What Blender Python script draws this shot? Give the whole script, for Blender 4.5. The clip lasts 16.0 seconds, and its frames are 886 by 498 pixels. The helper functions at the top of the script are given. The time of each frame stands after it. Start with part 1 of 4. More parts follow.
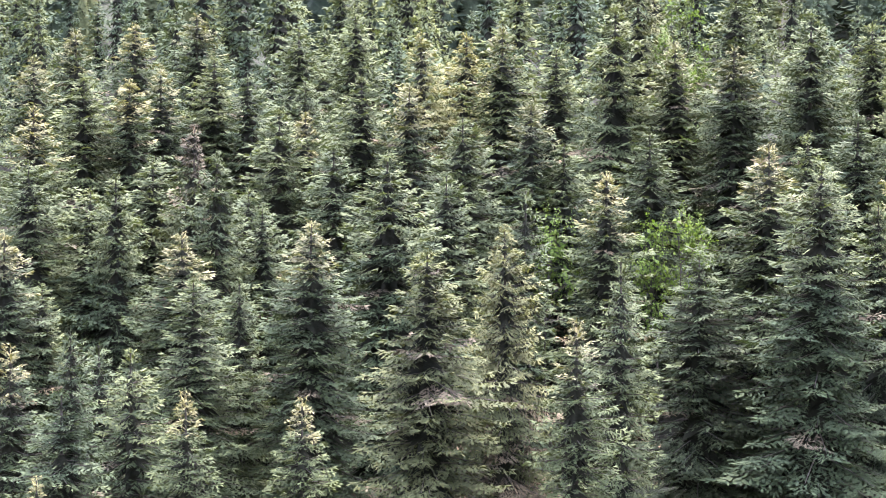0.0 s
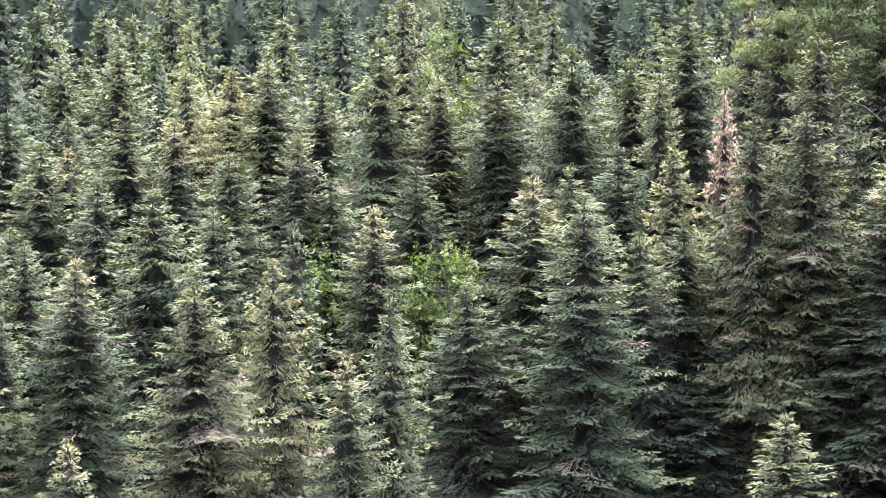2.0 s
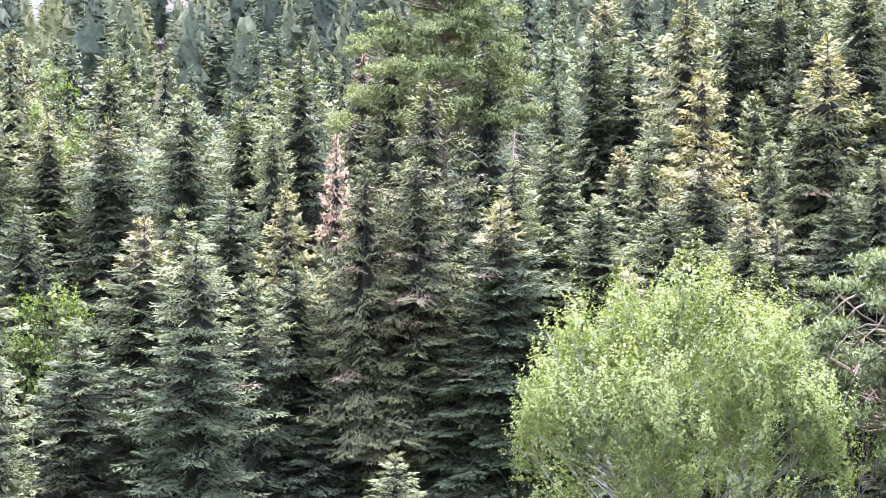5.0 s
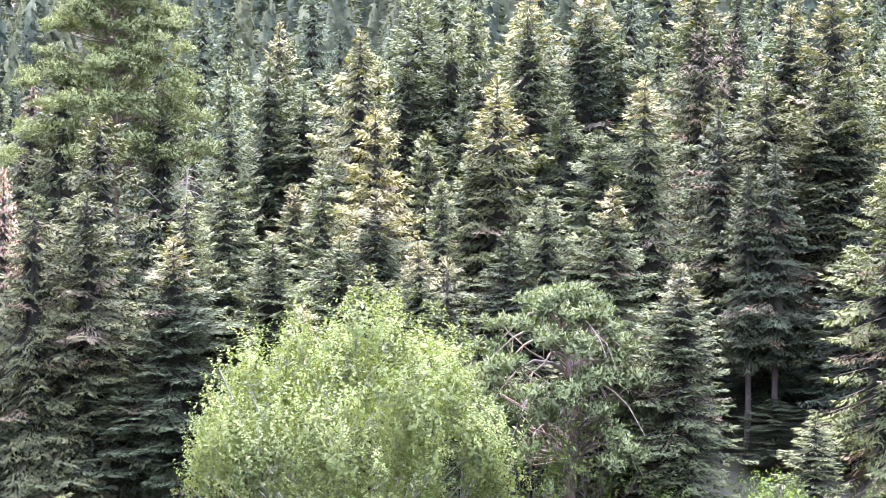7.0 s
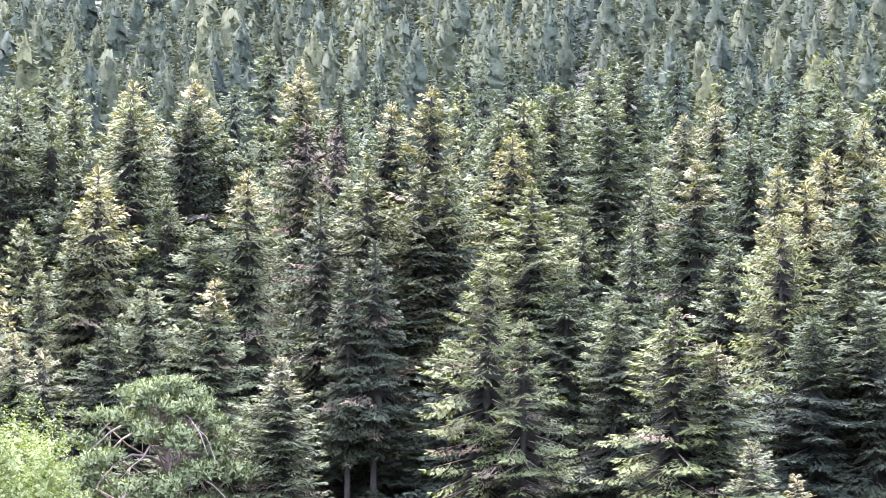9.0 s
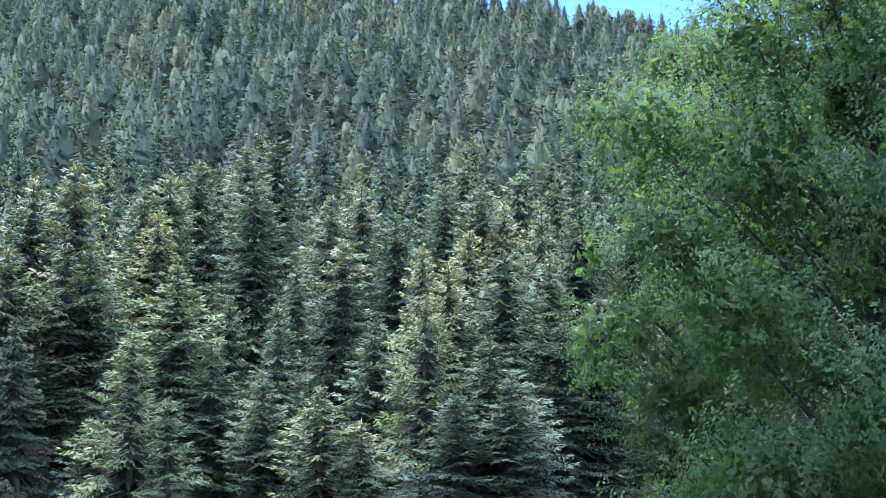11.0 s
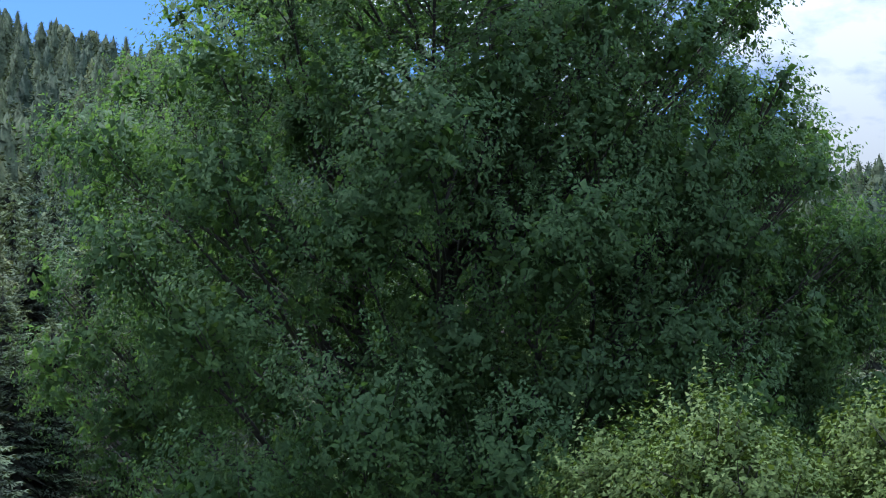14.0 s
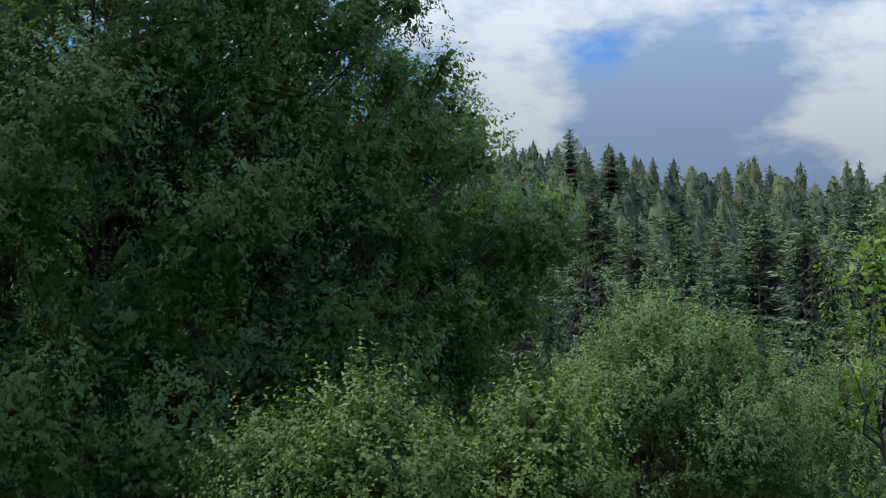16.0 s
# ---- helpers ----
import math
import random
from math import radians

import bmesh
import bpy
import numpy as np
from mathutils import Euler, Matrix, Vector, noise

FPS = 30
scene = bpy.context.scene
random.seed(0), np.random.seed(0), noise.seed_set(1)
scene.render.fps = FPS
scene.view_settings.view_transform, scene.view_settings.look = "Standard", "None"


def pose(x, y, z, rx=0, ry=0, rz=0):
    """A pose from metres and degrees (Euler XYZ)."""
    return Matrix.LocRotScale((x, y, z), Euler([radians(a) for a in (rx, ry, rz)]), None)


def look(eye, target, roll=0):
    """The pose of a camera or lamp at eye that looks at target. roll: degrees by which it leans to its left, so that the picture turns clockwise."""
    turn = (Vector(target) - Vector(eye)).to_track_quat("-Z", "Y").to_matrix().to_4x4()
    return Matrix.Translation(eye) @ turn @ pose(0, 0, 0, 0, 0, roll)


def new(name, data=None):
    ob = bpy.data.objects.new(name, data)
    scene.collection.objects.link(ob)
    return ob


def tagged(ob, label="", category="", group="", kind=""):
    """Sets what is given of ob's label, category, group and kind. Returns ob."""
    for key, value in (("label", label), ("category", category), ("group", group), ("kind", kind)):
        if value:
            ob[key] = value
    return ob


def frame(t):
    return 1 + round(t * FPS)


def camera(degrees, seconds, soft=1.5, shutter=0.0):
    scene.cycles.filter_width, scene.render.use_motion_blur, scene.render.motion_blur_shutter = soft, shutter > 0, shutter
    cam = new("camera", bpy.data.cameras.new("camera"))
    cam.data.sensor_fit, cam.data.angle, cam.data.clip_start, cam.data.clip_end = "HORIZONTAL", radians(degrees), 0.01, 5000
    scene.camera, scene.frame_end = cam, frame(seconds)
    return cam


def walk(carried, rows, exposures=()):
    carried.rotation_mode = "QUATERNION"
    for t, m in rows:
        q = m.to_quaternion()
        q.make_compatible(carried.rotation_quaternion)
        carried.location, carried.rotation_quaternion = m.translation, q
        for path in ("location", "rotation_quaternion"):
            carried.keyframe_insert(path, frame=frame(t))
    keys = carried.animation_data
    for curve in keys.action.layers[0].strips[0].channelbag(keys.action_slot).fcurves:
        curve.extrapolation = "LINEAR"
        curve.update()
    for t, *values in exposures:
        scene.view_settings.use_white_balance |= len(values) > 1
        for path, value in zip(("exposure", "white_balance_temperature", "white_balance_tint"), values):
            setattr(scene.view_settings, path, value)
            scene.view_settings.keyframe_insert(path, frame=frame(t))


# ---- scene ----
# camera: stands on a knoll and turns to its right
cam = camera(26.73, 16.0, soft=1.0)
EYE = 1.6
ROWS = [  # seconds, yaw, pitch, roll
    (0, 0.00, -2.78, -0.17),
    (0.5, -1.86, -2.53, -0.01),
    (1, -3.68, -2.17, 0.16),
    (1.5, -5.45, -1.87, 0.30),
    (2, -7.14, -1.75, 0.38),
    (2.5, -8.79, -1.71, 0.61),
    (3, -10.50, -1.66, 0.71),
    (3.5, -12.50, -1.60, 0.51),
    (3.7, -13.33, -1.49, 0.35),
    (5.8, -22.71, 0.13, -0.29),
    (6, -23.67, 0.20, -0.35),
    (6.5, -26.17, 0.35, -0.28),
    (7, -29.00, 0.69, -0.33),
    (7.5, -31.95, 1.30, -0.47),
    (8, -35.03, 2.09, -0.56),
    (8.5, -38.16, 2.92, -0.55),
    (9, -41.20, 3.63, -0.49),
    (9.2, -42.34, 3.89, -0.57),
    (11.3, -53.76, 6.29, 0.08),
    (11.5, -54.96, 6.39, 0.10),
    (12, -57.88, 6.60, 0.17),
    (12.5, -60.68, 6.74, 0.16),
    (13, -63.40, 6.81, 0.11),
    (13.5, -66.03, 6.86, 0.02),
    (14, -68.62, 6.83, 0.30),
    (14.5, -71.26, 6.71, 0.43),
    (15, -74.00, 6.51, 0.41),
    (15.5, -76.59, 6.32, 0.40),
    (16, -79.12, 6.12, 0.46),
]
EXPOSURES = [
    (0.0, 3.25, 6350, 24), (3.6, 3.4, 6300, 26), (5.8, 3.75, 6150, 32), (9.2, 3.68, 5950, 35), (11.3, 2.75, 5050, 16),
    (12.5, 2.35, 5150, 13), (14.5, 1.82, 5600, 6), (16.0, 1.52, 5850, 5),
]
walk(cam, [(t, pose(0, 0, EYE, 90 + pitch, roll, yaw)) for t, yaw, pitch, roll in ROWS], EXPOSURES)

# ---- light: bright broken cloud, a veiled sun high over the slope ----
SUN_TURN, SUN_HIGH = 15.0, 66.0  # degrees right of the first view, degrees up
sun = new("sun", bpy.data.lights.new("sun", "SUN"))
sun.data.energy, sun.data.angle, sun.data.color = 1.9, radians(14), (1.0, 0.95, 0.86)
sun_at = Vector((math.sin(radians(SUN_TURN)) * math.cos(radians(SUN_HIGH)), math.cos(radians(SUN_TURN)) * math.cos(radians(SUN_HIGH)), math.sin(radians(SUN_HIGH))))
sun.matrix_world = look(sun_at * 50, (0, 0, 0))
scene.view_settings.exposure = 0.0

world = bpy.data.worlds.new("sky")
scene.world = world
world.use_nodes = True
wn, wl = world.node_tree.nodes, world.node_tree.links
wn.clear()


def wnode(kind, **sets):
    n = wn.new(kind)
    for k, v in sets.items():
        n.inputs[k.replace("_", " ")].default_value = v
    return n


sky = wn.new("ShaderNodeTexSky")
sky.sky_type, sky.sun_disc = "NISHITA", False
sky.sun_elevation, sky.sun_rotation = radians(SUN_HIGH), radians(SUN_TURN)
coord = wn.new("ShaderNodeTexCoord")
stretch = wn.new("ShaderNodeMapping")
stretch.inputs["Scale"].default_value = (1, 1, 2.2)
stretch.inputs["Location"].default_value = (0.35, 0.1, 0.0)
puffs = wnode("ShaderNodeTexNoise", Scale=5.5, Detail=9, Roughness=0.56)
cover = wn.new("ShaderNodeValToRGB")
cover.color_ramp.elements[0].position, cover.color_ramp.elements[1].position = 0.39, 0.455
shade = wnode("ShaderNodeTexNoise", Scale=9.0, Detail=9, Roughness=0.58)
grey = wn.new("ShaderNodeValToRGB")
grey.color_ramp.elements[0].position, grey.color_ramp.elements[1].position = 0.44, 0.58
grey.color_ramp.elements[0].color, grey.color_ramp.elements[1].color = (2.9, 3.7, 5.2, 1), (6.6, 6.7, 6.9, 1)
blend = wn.new("ShaderNodeMix")
blend.data_type = "RGBA"
deep = wn.new("ShaderNodeMix")
deep.data_type, deep.blend_type = "RGBA", "MULTIPLY"
deep.inputs["Factor"].default_value = 1.0
deep.inputs["B"].default_value = (0.25, 0.35, 0.50, 1)
back = wnode("ShaderNodeBackground", Strength=0.088)
wout = wn.new("ShaderNodeOutputWorld")
wl.new(coord.outputs["Generated"], stretch.inputs["Vector"])
for n in (puffs, shade):
    wl.new(stretch.outputs["Vector"], n.inputs["Vector"])
# breaks in the cloud, where the blue shows: turn, height, inner and outer radius in degrees
thick = puffs.outputs["Fac"]
for turn, high, inner, outer, much in ((50, 15, 7, 17, 0.22), (77.9, 12.4, 0.6, 3.4, 0.17), (88.5, 7.0, 2.0, 7.0, -0.12)):
    hole = wn.new("ShaderNodeVectorMath")
    hole.operation = "DOT_PRODUCT"
    hole.inputs[1].default_value = (math.sin(radians(turn)) * math.cos(radians(high)), math.cos(radians(turn)) * math.cos(radians(high)), math.sin(radians(high)))
    wl.new(coord.outputs["Generated"], hole.inputs[0])
    rim = wn.new("ShaderNodeMapRange")
    rim.interpolation_type = "SMOOTHSTEP"
    for key, v in (("From Min", math.cos(radians(outer))), ("From Max", math.cos(radians(inner))), ("To Min", 0.0), ("To Max", much)):
        rim.inputs[key].default_value = v
    wl.new(hole.outputs["Value"], rim.inputs["Value"])
    less = wn.new("ShaderNodeMath")
    less.operation = "SUBTRACT"
    wl.new(thick, less.inputs[0])
    wl.new(rim.outputs["Result"], less.inputs[1])
    thick = less.outputs["Value"]
wl.new(thick, cover.inputs["Fac"])
# cloud is brightest overhead and greyest towards the horizon
apart = wn.new("ShaderNodeSeparateXYZ")
wl.new(coord.outputs["Generated"], apart.inputs["Vector"])
dome_light = wn.new("ShaderNodeMapRange")
dome_light.interpolation_type = "SMOOTHSTEP"
for key, v in (("From Min", 0.0), ("From Max", 1.0), ("To Min", 0.155), ("To Max", 2.6)):
    dome_light.inputs[key].default_value = v
wl.new(apart.outputs["Z"], dome_light.inputs["Value"])
lit_cloud = wn.new("ShaderNodeVectorMath")
lit_cloud.operation = "SCALE"
wl.new(grey.outputs["Color"], lit_cloud.inputs[0])
wl.new(dome_light.outputs["Result"], lit_cloud.inputs["Scale"])
# a grey-blue bank with bright cloud above and beside it
tone = shade.outputs["Fac"]
for turn, high, inner, outer, much in ((87.4, 10.3, 1.0, 5.0, -0.09), (93.5, 10.5, 1.5, 5.0, 0.08), (81.0, 10.6, 0.5, 3.0, 0.08), (84.5, 14.2, 1.0, 4.0, 0.08)):
    spot = wn.new("ShaderNodeVectorMath")
    spot.operation = "DOT_PRODUCT"
    spot.inputs[1].default_value = (math.sin(radians(turn)) * math.cos(radians(high)), math.cos(radians(turn)) * math.cos(radians(high)), math.sin(radians(high)))
    wl.new(coord.outputs["Generated"], spot.inputs[0])
    rim = wn.new("ShaderNodeMapRange")
    rim.interpolation_type = "SMOOTHSTEP"
    for key, v in (("From Min", math.cos(radians(outer))), ("From Max", math.cos(radians(inner))), ("To Min", 0.0), ("To Max", much)):
        rim.inputs[key].default_value = v
    wl.new(spot.outputs["Value"], rim.inputs["Value"])
    more = wn.new("ShaderNodeMath")
    wl.new(tone, more.inputs[0])
    wl.new(rim.outputs["Result"], more.inputs[1])
    tone = more.outputs["Value"]
wl.new(tone, grey.inputs["Fac"])
wl.new(sky.outputs["Color"], deep.inputs["A"])
wl.new(deep.outputs["Result"], blend.inputs["A"])
wl.new(lit_cloud.outputs["Vector"], blend.inputs["B"])
wl.new(cover.outputs["Color"], blend.inputs["Factor"])
wl.new(blend.outputs["Result"], back.inputs["Color"])
wl.new(back.outputs["Background"], wout.inputs["Surface"])


# ---- materials ----
def material(name):
    m = bpy.data.materials.new(name)
    m.use_nodes = True
    m.node_tree.nodes.clear()
    return m, m.node_tree.nodes, m.node_tree.links


def node(nodes, kind, **sets):
    n = nodes.new(kind)
    for k, v in sets.items():
        n.inputs[k.replace("_", " ")].default_value = v
    return n


def ramp(nodes, *stops):
    n = nodes.new("ShaderNodeValToRGB")
    els = n.color_ramp.elements
    while len(els) < len(stops):
        els.new(0.5)
    for e, (p, c) in zip(els, stops):
        e.position, e.color = p, (*c, 1)
    return n


def mixed(nodes, links, fac, a, b, how="MIX"):
    n = nodes.new("ShaderNodeMix")
    n.data_type, n.blend_type = "RGBA", how
    for key, v in (("Factor", fac), ("A", a), ("B", b)):
        if isinstance(v, (int, float)):
            n.inputs[key].default_value = v
        elif isinstance(v, tuple):
            n.inputs[key].default_value = (*v, 1)
        else:
            links.new(v, n.inputs[key])
    return n.outputs["Result"]


def foliage(name, low, mid, high, thin=0.2, rough=0.7, patch=0.7, vary=0.35, gloss=0.12, grain=7.0, speckle=0.4, joined=False, shoots=False):
    """Leaves or needles: each leaf its own tint, stains over the crown, each tree a little different."""
    m, n, l = material(name)
    geo = n.new("ShaderNodeNewGeometry")
    each = ramp(n, (0.0, low), (0.45, mid), (1.0, high))
    l.new(geo.outputs["Random Per Island"], each.inputs["Fac"])
    where = n.new("ShaderNodeTexCoord")
    stain = node(n, "ShaderNodeTexNoise", Scale=patch, Detail=3, Roughness=0.6)
    l.new(where.outputs["Object"], stain.inputs["Vector"])
    tone = ramp(n, (0.3, (0.80, 0.82, 0.86)), (0.7, (1.16, 1.13, 1.02)))
    l.new(stain.outputs["Fac"], tone.inputs["Fac"])
    col = mixed(n, l, 0.8, each.outputs["Color"], tone.outputs["Color"], "MULTIPLY")
    fine = node(n, "ShaderNodeTexNoise", Scale=grain, Detail=4, Roughness=0.75)
    l.new(where.outputs["Object"], fine.inputs["Vector"])
    speck = ramp(n, (0.36, (0.42, 0.45, 0.46)), (0.6, (1.2, 1.2, 1.18)))
    l.new(fine.outputs["Fac"], speck.inputs["Fac"])
    col = mixed(n, l, speckle, col, speck.outputs["Color"], "MULTIPLY")
    if shoots:  # needles get paler towards the ends of the sprays, darker towards the trunk
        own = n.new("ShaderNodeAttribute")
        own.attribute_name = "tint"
        by_reach = ramp(n, (0.25, (0.76, 0.77, 0.78)), (1.0, (1.22, 1.20, 1.10)))
        l.new(own.outputs["Fac"], by_reach.inputs["Fac"])
        col = mixed(n, l, 1.0, col, by_reach.outputs["Color"], "MULTIPLY")
    info = n.new("ShaderNodeObjectInfo")
    tree = ramp(n, *(((0.0, (0.42, 0.52, 0.58)), (0.35, (0.78, 0.88, 0.92)), (0.7, (1.10, 1.10, 0.98)), (1.0, (1.50, 1.42, 1.04))) if joined else ((0.0, (0.56, 0.66, 0.68)), (0.5, (0.98, 1.0, 0.96)), (1.0, (1.24, 1.20, 0.98)))))
    if joined:  # in a joined wood each tree carries its own tint
        own = n.new("ShaderNodeAttribute")
        own.attribute_name = "tint"
        l.new(own.outputs["Fac"], tree.inputs["Fac"])
    else:
        l.new(info.outputs["Random"], tree.inputs["Fac"])
    col = mixed(n, l, vary * 2, col, tree.outputs["Color"], "MULTIPLY")
    body = node(n, "ShaderNodeBsdfPrincipled", Roughness=rough)
    body.inputs["Specular IOR Level"].default_value = gloss
    l.new(col, body.inputs["Base Color"])
    out = n.new("ShaderNodeOutputMaterial")
    if thin:
        glow = n.new("ShaderNodeBsdfTranslucent")
        lit = mixed(n, l, 1.0, col, (1.25, 1.3, 0.55), "MULTIPLY")
        l.new(lit, glow.inputs["Color"])
        mx = node(n, "ShaderNodeMixShader", Fac=thin)
        l.new(body.outputs["BSDF"], mx.inputs[1])
        l.new(glow.outputs["BSDF"], mx.inputs[2])
        l.new(mx.outputs["Shader"], out.inputs["Surface"])
    else:
        l.new(body.outputs["BSDF"], out.inputs["Surface"])
    return m


def bark(name, dark, pale, scale=7.0):
    m, n, l = material(name)
    where = n.new("ShaderNodeTexCoord")
    mp = n.new("ShaderNodeMapping")
    mp.inputs["Scale"].default_value = (1, 1, 0.25)
    l.new(where.outputs["Object"], mp.inputs["Vector"])
    grain = node(n, "ShaderNodeTexNoise", Scale=scale, Detail=8, Roughness=0.7)
    l.new(mp.outputs["Vector"], grain.inputs["Vector"])
    lichen = node(n, "ShaderNodeTexNoise", Scale=1.1, Detail=3)
    l.new(where.outputs["Object"], lichen.inputs["Vector"])
    c = ramp(n, (0.35, dark), (0.68, pale))
    l.new(grain.outputs["Fac"], c.inputs["Fac"])
    spots = ramp(n, (0.5, (0.8, 0.8, 0.8)), (0.7, (1.15, 1.2, 1.0)))
    l.new(lichen.outputs["Fac"], spots.inputs["Fac"])
    col = mixed(n, l, 1.0, c.outputs["Color"], spots.outputs["Color"], "MULTIPLY")
    b = node(n, "ShaderNodeBsdfPrincipled", Roughness=0.9)
    l.new(col, b.inputs["Base Color"])
    bump = node(n, "ShaderNodeBump", Strength=0.6, Distance=0.05)
    l.new(grain.outputs["Fac"], bump.inputs["Height"])
    l.new(bump.outputs["Normal"], b.inputs["Normal"])
    out = n.new("ShaderNodeOutputMaterial")
    l.new(b.outputs["BSDF"], out.inputs["Surface"])
    return m


def forest_floor():
    m, n, l = material("needle_litter_and_grass")
    where = n.new("ShaderNodeTexCoord")
    big = node(n, "ShaderNodeTexNoise", Scale=0.06, Detail=5, Roughness=0.6)
    fine = node(n, "ShaderNodeTexNoise", Scale=2.5, Detail=8, Roughness=0.7)
    for k in (big, fine):
        l.new(where.outputs["Object"], k.inputs["Vector"])
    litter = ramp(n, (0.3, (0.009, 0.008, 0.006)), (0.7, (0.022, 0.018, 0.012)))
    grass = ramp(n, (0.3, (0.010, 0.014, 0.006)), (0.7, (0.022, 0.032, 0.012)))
    l.new(fine.outputs["Fac"], litter.inputs["Fac"])
    l.new(fine.outputs["Fac"], grass.inputs["Fac"])
    fac = ramp(n, (0.45, (0, 0, 0)), (0.6, (1, 1, 1)))
    l.new(big.outputs["Fac"], fac.inputs["Fac"])
    col = mixed(n, l, fac.outputs["Color"], litter.outputs["Color"], grass.outputs["Color"])
    b = node(n, "ShaderNodeBsdfPrincipled", Roughness=0.95)
    l.new(col, b.inputs["Base Color"])
    bump = node(n, "ShaderNodeBump", Strength=0.8, Distance=0.2)
    l.new(fine.outputs["Fac"], bump.inputs["Height"])
    l.new(bump.outputs["Normal"], b.inputs["Normal"])
    out = n.new("ShaderNodeOutputMaterial")
    l.new(b.outputs["BSDF"], out.inputs["Surface"])
    return m


NEEDLE = {
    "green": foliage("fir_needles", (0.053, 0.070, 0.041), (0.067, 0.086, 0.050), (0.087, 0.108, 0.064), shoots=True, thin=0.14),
    "pale": foliage("pale_fir_needles", (0.074, 0.094, 0.056), (0.093, 0.113, 0.068), (0.115, 0.138, 0.085), shoots=True, thin=0.14),
    # darker copy of the fir needles: shade put into the colour
    "dark": foliage("fir_needles_darkened_for_shade", (0.032, 0.044, 0.032), (0.041, 0.055, 0.038), (0.056, 0.072, 0.050), shoots=True, thin=0.14),
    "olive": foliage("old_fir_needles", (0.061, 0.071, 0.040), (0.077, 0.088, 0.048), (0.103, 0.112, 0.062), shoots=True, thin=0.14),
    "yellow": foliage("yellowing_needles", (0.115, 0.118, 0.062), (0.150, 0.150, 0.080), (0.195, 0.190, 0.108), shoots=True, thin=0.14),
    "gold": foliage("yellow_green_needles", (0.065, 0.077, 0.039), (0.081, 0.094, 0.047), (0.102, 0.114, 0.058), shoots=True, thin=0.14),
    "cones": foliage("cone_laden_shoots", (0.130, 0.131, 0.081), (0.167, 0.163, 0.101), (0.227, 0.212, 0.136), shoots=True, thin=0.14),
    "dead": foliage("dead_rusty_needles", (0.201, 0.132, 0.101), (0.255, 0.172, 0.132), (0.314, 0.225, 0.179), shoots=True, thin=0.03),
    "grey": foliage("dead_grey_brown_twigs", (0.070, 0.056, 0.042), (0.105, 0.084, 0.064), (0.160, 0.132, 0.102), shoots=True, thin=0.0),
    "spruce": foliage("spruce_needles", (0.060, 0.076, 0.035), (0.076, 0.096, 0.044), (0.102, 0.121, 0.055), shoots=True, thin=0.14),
    "far": foliage("distant_conifer_needles", (0.047, 0.058, 0.038), (0.057, 0.069, 0.045), (0.069, 0.082, 0.054), thin=0.14, patch=0.035, grain=1.9, speckle=0.55, gloss=0.04, vary=0.5, joined=True),
    "slope": foliage("slope_conifer_needles", (0.070, 0.088, 0.058), (0.090, 0.110, 0.072), (0.112, 0.132, 0.088), thin=0.14, patch=0.035, grain=1.9, speckle=0.55, gloss=0.04, vary=0.5, joined=True),
    # inner twigs: near-black colour stands in for the shade deep in the crowns
    "inner": foliage("inner_twigs_shade_colour", (0.020, 0.021, 0.017), (0.023, 0.024, 0.019), (0.027, 0.028, 0.022), thin=0.0, patch=2.0, vary=0.1, gloss=0.02),
    "pine": foliage("pine_needles", (0.100, 0.130, 0.060), (0.130, 0.164, 0.078), (0.170, 0.205, 0.104), thin=0.14),
}
LEAF = {
    "oak": foliage("oak_leaves", (0.050, 0.088, 0.038), (0.069, 0.119, 0.051), (0.100, 0.155, 0.070), thin=0.54, rough=0.6, gloss=0.1, patch=0.35, vary=0.1),
    "poplar": foliage("poplar_leaves", (0.098, 0.138, 0.050), (0.138, 0.182, 0.070), (0.185, 0.228, 0.100), thin=0.3, rough=0.6, gloss=0.08, patch=0.4, vary=0.1),
    "lime": foliage("young_broadleaf_leaves", (0.072, 0.118, 0.028), (0.108, 0.165, 0.040), (0.160, 0.215, 0.066), thin=0.3, rough=0.6, gloss=0.08, patch=0.5, vary=0.15),
    "bush": foliage("bush_leaves", (0.046, 0.078, 0.026), (0.082, 0.124, 0.040), (0.130, 0.172, 0.062), thin=0.25, rough=0.6, gloss=0.08, patch=0.4, vary=0.15),
    "willow": foliage("yellow_green_leaves", (0.044, 0.070, 0.020), (0.074, 0.106, 0.030), (0.112, 0.146, 0.050), thin=0.3, rough=0.6, gloss=0.08, patch=0.4, vary=0.15),
}
BARK = {
    "fir": bark("fir_bark", (0.03, 0.025, 0.021), (0.11, 0.092, 0.078)),
    "pine": bark("pine_bark", (0.10, 0.07, 0.055), (0.29, 0.225, 0.185)),
    "snag": bark("bleached_deadwood", (0.16, 0.125, 0.105), (0.38, 0.32, 0.275)),
    "oak": bark("oak_bark", (0.022, 0.019, 0.016), (0.075, 0.065, 0.055)),
    "poplar": bark("poplar_bark", (0.13, 0.13, 0.105), (0.30, 0.305, 0.255)),
}
FLOOR = forest_floor()


# ---- the ground: one sheet to the horizon ----
def ease(a, b, v):
    """0 below a, 1 above b, smooth between."""
    t = min(1.0, max(0.0, (v - a) / (b - a)))
    return t * t * (3 - 2 * t)


